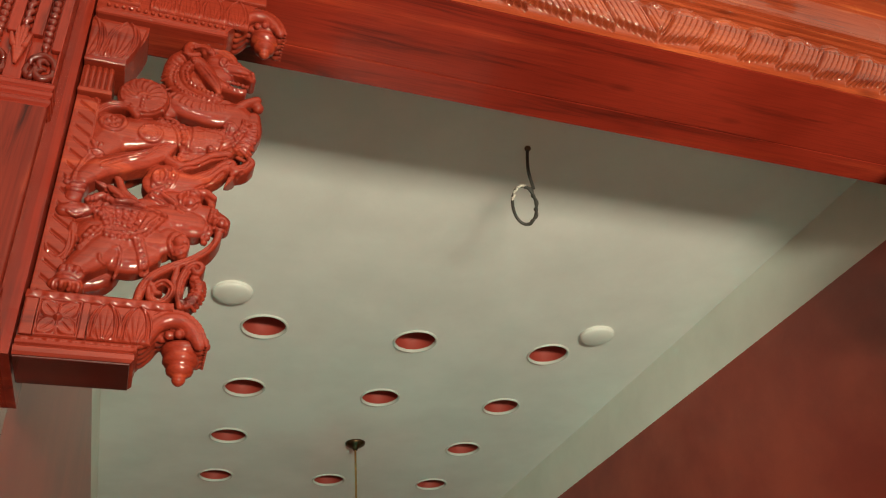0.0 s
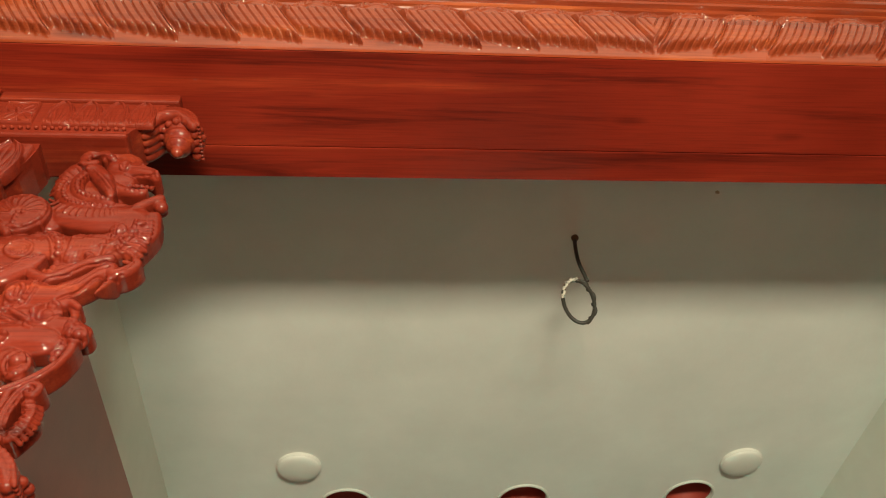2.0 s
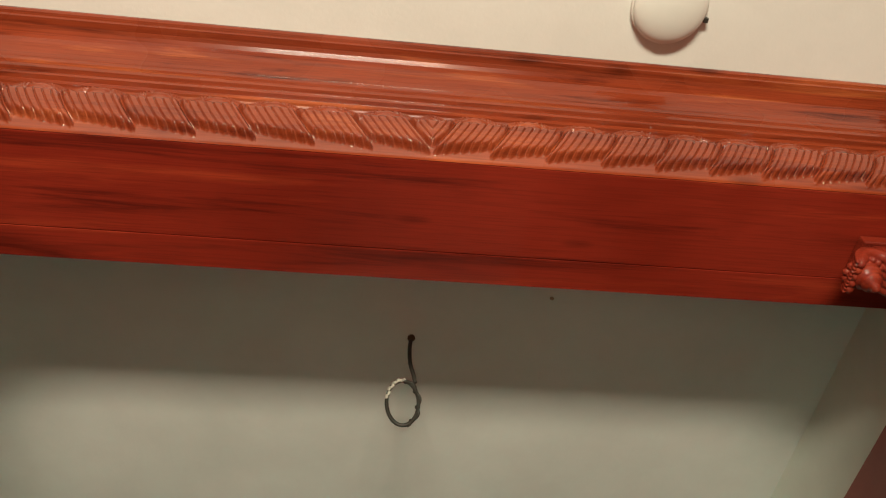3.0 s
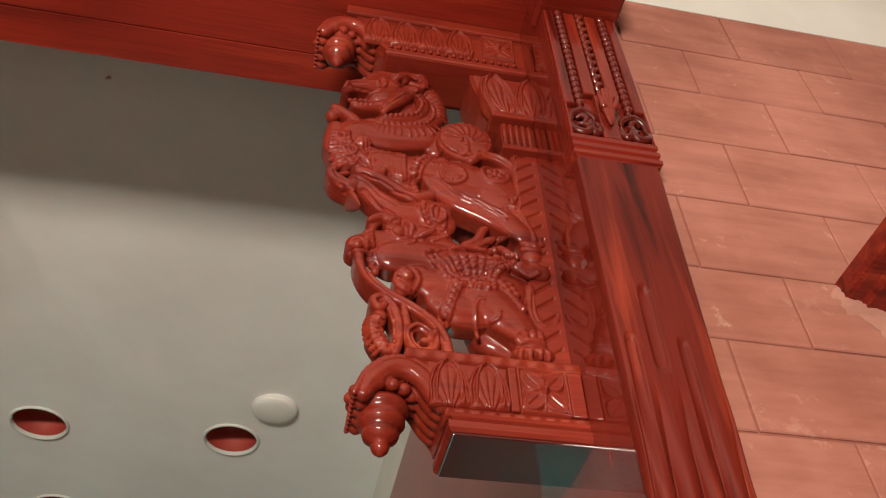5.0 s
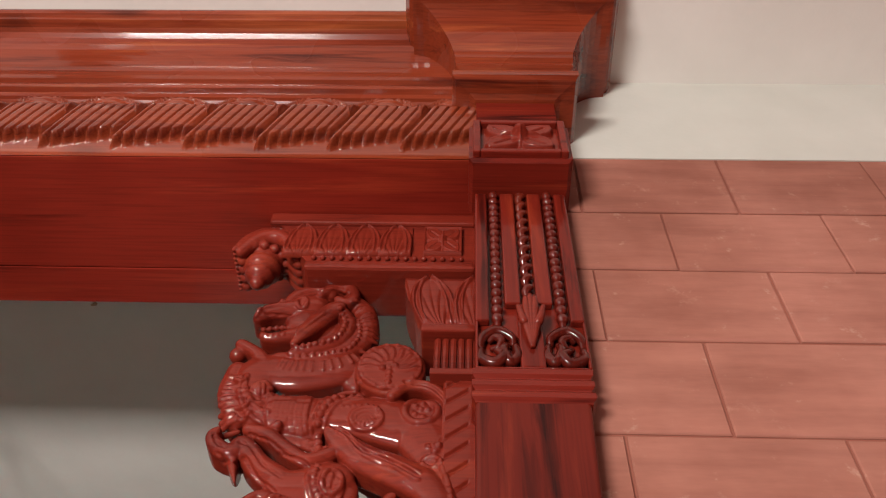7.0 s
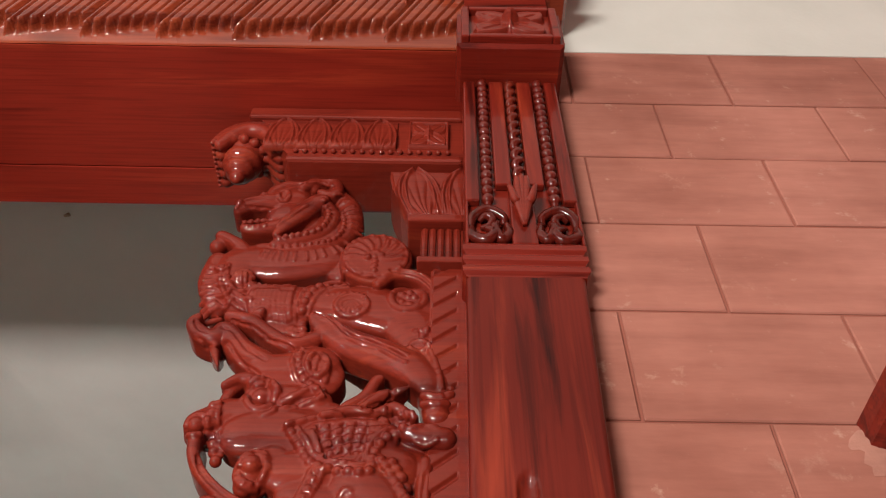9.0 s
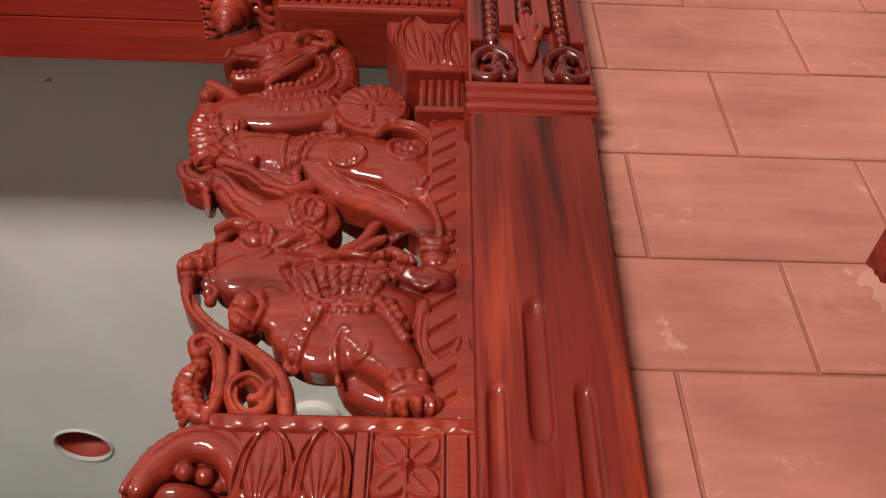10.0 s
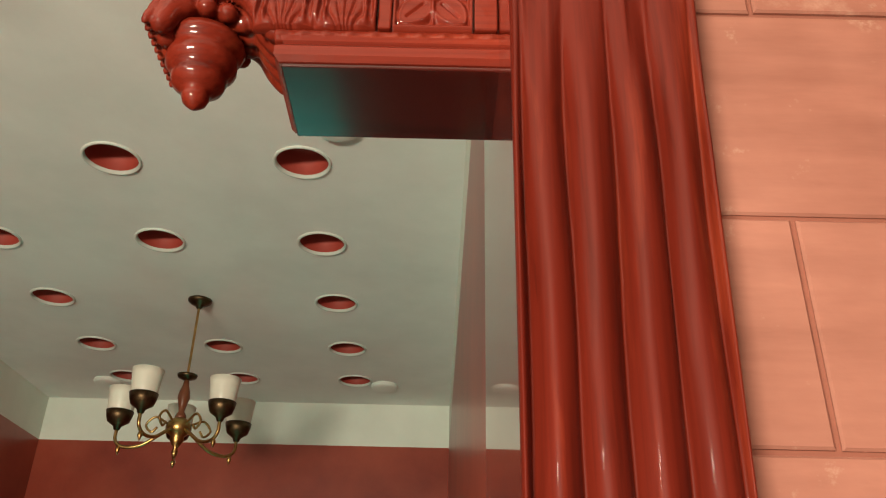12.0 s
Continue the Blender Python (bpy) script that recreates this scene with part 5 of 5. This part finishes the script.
tp = [(-0.030 + 0.046 * math.sin(a) + 0.003 * math.cos(a * 16), HY + 0.034 + 0.030 * (1 - math.cos(a)) / 2 - 0.004, 2.945 + 0.074 * math.cos(a) + 0.003 * math.sin(a * 16)) for a in np.linspace(-1.5, 0.1, 44)]
part("tape", tube(tp, [0.0045 + 0.0018 * math.sin(k * 1.7) for k in range(44)], 7), cable_pale, loop, "pale tape wound round the loop", smooth=True)

stain = plain("rust_stain", (0.46, 0.37, 0.25), 0.9)
dab = thing("ceiling_patch", "small rusty wire stub in the ceiling", "wire stub")
part("stub", tube([(0.400, 0.606, ZC), (0.402, 0.602, ZC - 0.008), (0.398, 0.598, ZC - 0.016)], [0.006, 0.004, 0.003], 7), stain, dab, smooth=True)

# chandelier
CHX, CHY = 0.048, 3.575
chandelier = thing("chandelier", "five-armed brass chandelier with opal glass shades, unlit", "chandelier")
part("ceiling_rose", lathe([(0.001, 0.0), (0.062, 0.0), (0.060, -0.012), (0.040, -0.026), (0.020, -0.034), (0.012, -0.050), (0.001, -0.051)], (CHX, CHY, ZC), 28), dark_brass, chandelier, smooth=True)
part("rod", tube([(CHX, CHY, ZC - 0.04), (CHX, CHY, 2.72)], 0.0065, 8), brass, chandelier)
part("cup", lathe([(0.001, 0.012), (0.012, 0.012), (0.050, 0.002), (0.046, -0.012), (0.014, -0.026), (0.001, -0.028)], (CHX, CHY, 2.765), 24), dark_brass, chandelier, smooth=True)
part("stem", lathe([(0.001, 0.16), (0.012, 0.16), (0.016, 0.13), (0.026, 0.10), (0.030, 0.07), (0.020, 0.03), (0.014, 0.0), (0.026, -0.02), (0.030, -0.04), (0.001, -0.045)], (CHX, CHY, 2.58), 20),
     plain("turned_brown_wood", (0.16, 0.05, 0.02), 0.35), chandelier, "turned brown stem", smooth=True)
part("hub", lathe([(0.001, 0.05), (0.020, 0.05), (0.050, 0.03), (0.062, 0.0), (0.050, -0.03), (0.030, -0.045), (0.034, -0.06), (0.022, -0.085), (0.010, -0.10), (0.016, -0.12), (0.010, -0.14), (0.001, -0.15)], (CHX, CHY, 2.50), 24), brass, chandelier, smooth=True)
for k in range(5):
    a = radians(35.3 + 72 * k)
    dx, dy = math.cos(a), math.sin(a)

    def at(r, z):
        return (CHX + dx * r, CHY + dy * r, z)
    arm = part("arm", tube(curve([at(0.03, 2.50), at(0.09, 2.46), at(0.17, 2.41), at(0.25, 2.40), at(0.295, 2.43), at(0.30, 2.485)], 7), 0.0085, 8), brass, chandelier, smooth=True)
    part("scroll", tube(curve([at(0.06, 2.52), at(0.12, 2.55), at(0.16, 2.51), at(0.13, 2.475), at(0.105, 2.50)], 6), 0.006, 7), brass, arm, smooth=True)
    part("drop_bud", lathe([(0.001, 0.01), (0.010, 0.005), (0.012, -0.008), (0.006, -0.022), (0.001, -0.032)], at(0.275, 2.395), 12), brass, arm, smooth=True)
    shade = part("shade", lathe([(0.030, 0.0), (0.046, 0.012), (0.058, 0.040), (0.064, 0.080), (0.068, 0.130), (0.074, 0.165), (0.0715, 0.165), (0.064, 0.125), (0.056, 0.045), (0.040, 0.014), (0.028, 0.004)], at(0.30, 2.525), 26), opal, arm, "white opal glass tulip shade", smooth=True)
    part("gallery", lathe([(0.001, -0.045), (0.014, -0.042), (0.020, -0.024), (0.052, -0.002), (0.060, 0.022), (0.066, 0.050), (0.064, 0.050), (0.057, 0.024), (0.048, 0.004), (0.001, 0.002)], at(0.30, 2.525), 26), dark_brass, shade, "embossed bronze gallery", smooth=True)

# hood of the cupboard on the front wall
hood = thing("door_hood", "dark red wooden cornice hood of a wall door", "door hood")
HOOD = [(0.0, 1.855), (0.016, 1.866), (0.016, 1.885), (0.008, 1.892), (0.010, 1.918), (0.016, 1.926), (0.016, 1.938), (0.008, 1.944), (0.024, 1.956), (0.026, 1.966)]
HOOD += [(0.027 + 0.055 * (1 - math.cos(a * math.pi / 16)), 1.968 + 0.062 * math.sin(a * math.pi / 16)) for a in range(0, 9)]
HOOD += [(0.084, 2.036), (0.088, 2.040), (0.104, 2.042), (0.110, 2.046), (0.112, 2.056), (0.112, 2.075), (0.0, 2.085)]
part("cornice", moulded(1.832, 2.70, -0.098, HOOD), wood_x, hood)
part("door_frame", box(1.834, 2.698, -0.090, 0.0, 0.0, 1.858, 0.004), wood_z, hood)

rnd = random.Random(3)
bm = bmesh.new()
inner = [(1.716, 2.062), (1.730, 2.046), (1.746, 2.036), (1.774, 2.030), (1.792, 2.010), (1.806, 1.986), (1.808, 1.960), (1.822, 1.942), (1.816, 1.920), (1.822, 1.898), (1.816, 1.874), (1.834, 1.850), (1.834, 1.700)]
inner = [(p.x, p.z) for p in curve([(x, 0, z) for x, z in inner], 5)]
rows = [[], [], []]
for i, (x, z) in enumerate(inner):
    w = 0.010 + 0.030 * math.sin(math.pi * min(1, i / len(inner) * 1.1)) + 0.010 * noise.noise((i * 0.35, 0, 0)) + 0.004 * rnd.random()
    rows[0].append((x + 0.02, 0.0, z + 0.008))
    rows[1].append((x - 0.002, -0.004 - 0.003 * rnd.random(), z))
    rows[2].append((x - max(0.006, w), -0.0022, z - 0.7 * max(0.006, w)))
loft(rows, closed=False, caps=False, bm=bm)
tagged(part("plaster_patch", bm, rough_plaster, smooth=True), "rough pale plaster edge round the hood", "plaster", kind="structure")

# ---- scored wall blocks ----
ROWS = (2.862, 2.690, 2.540, 2.388, 2.228, 2.073, 1.943, 1.801, 1.637, 1.493, 1.340, 1.190, 1.040)


def block_mesh(x, y, z, w, h):
    bm = box(x, x + w, y, y + 0.008, z, z + h, 0.0)
    front = [f for f in bm.faces if abs(f.calc_center_median().y - y) < 1e-5]
    bmesh.ops.bevel(bm, geom=[e for f in front for e in f.edges], offset=0.0016, segments=1, affect="EDGES")
    me = bpy.data.meshes.new("wall_block")
    bm.to_mesh(me)
    bm.free()
    me.materials.append(wall_pink)
    return me


def lay_blocks(wall, lo, hi, start, step):
    rnd = random.Random(5)
    for j, (z1, z0) in enumerate(zip(ROWS, ROWS[1:])):
        cuts = [lo] + [c for c in (start + (step / 2 if j % 2 else 0) + k * step for k in range(-8, 12)) if lo + 0.02 < c < hi] + [hi]
        for a, b in zip(cuts, cuts[1:]):
            g = 0.0011 + rnd.random() * 0.0014
            ob = new("wall_block", block_mesh(a + g, -0.0005 - rnd.random() * 0.0012, z0 + g, b - a - 2 * g, z1 - z0 - 2 * g))
            ob.parent = wall


lay_blocks(bpy.data.objects["wall_front_east"], 1.442, 2.75, 1.513, 0.247)
lay_blocks(bpy.data.objects["wall_front_west"], -2.75, -1.521, -1.7485, 0.247)
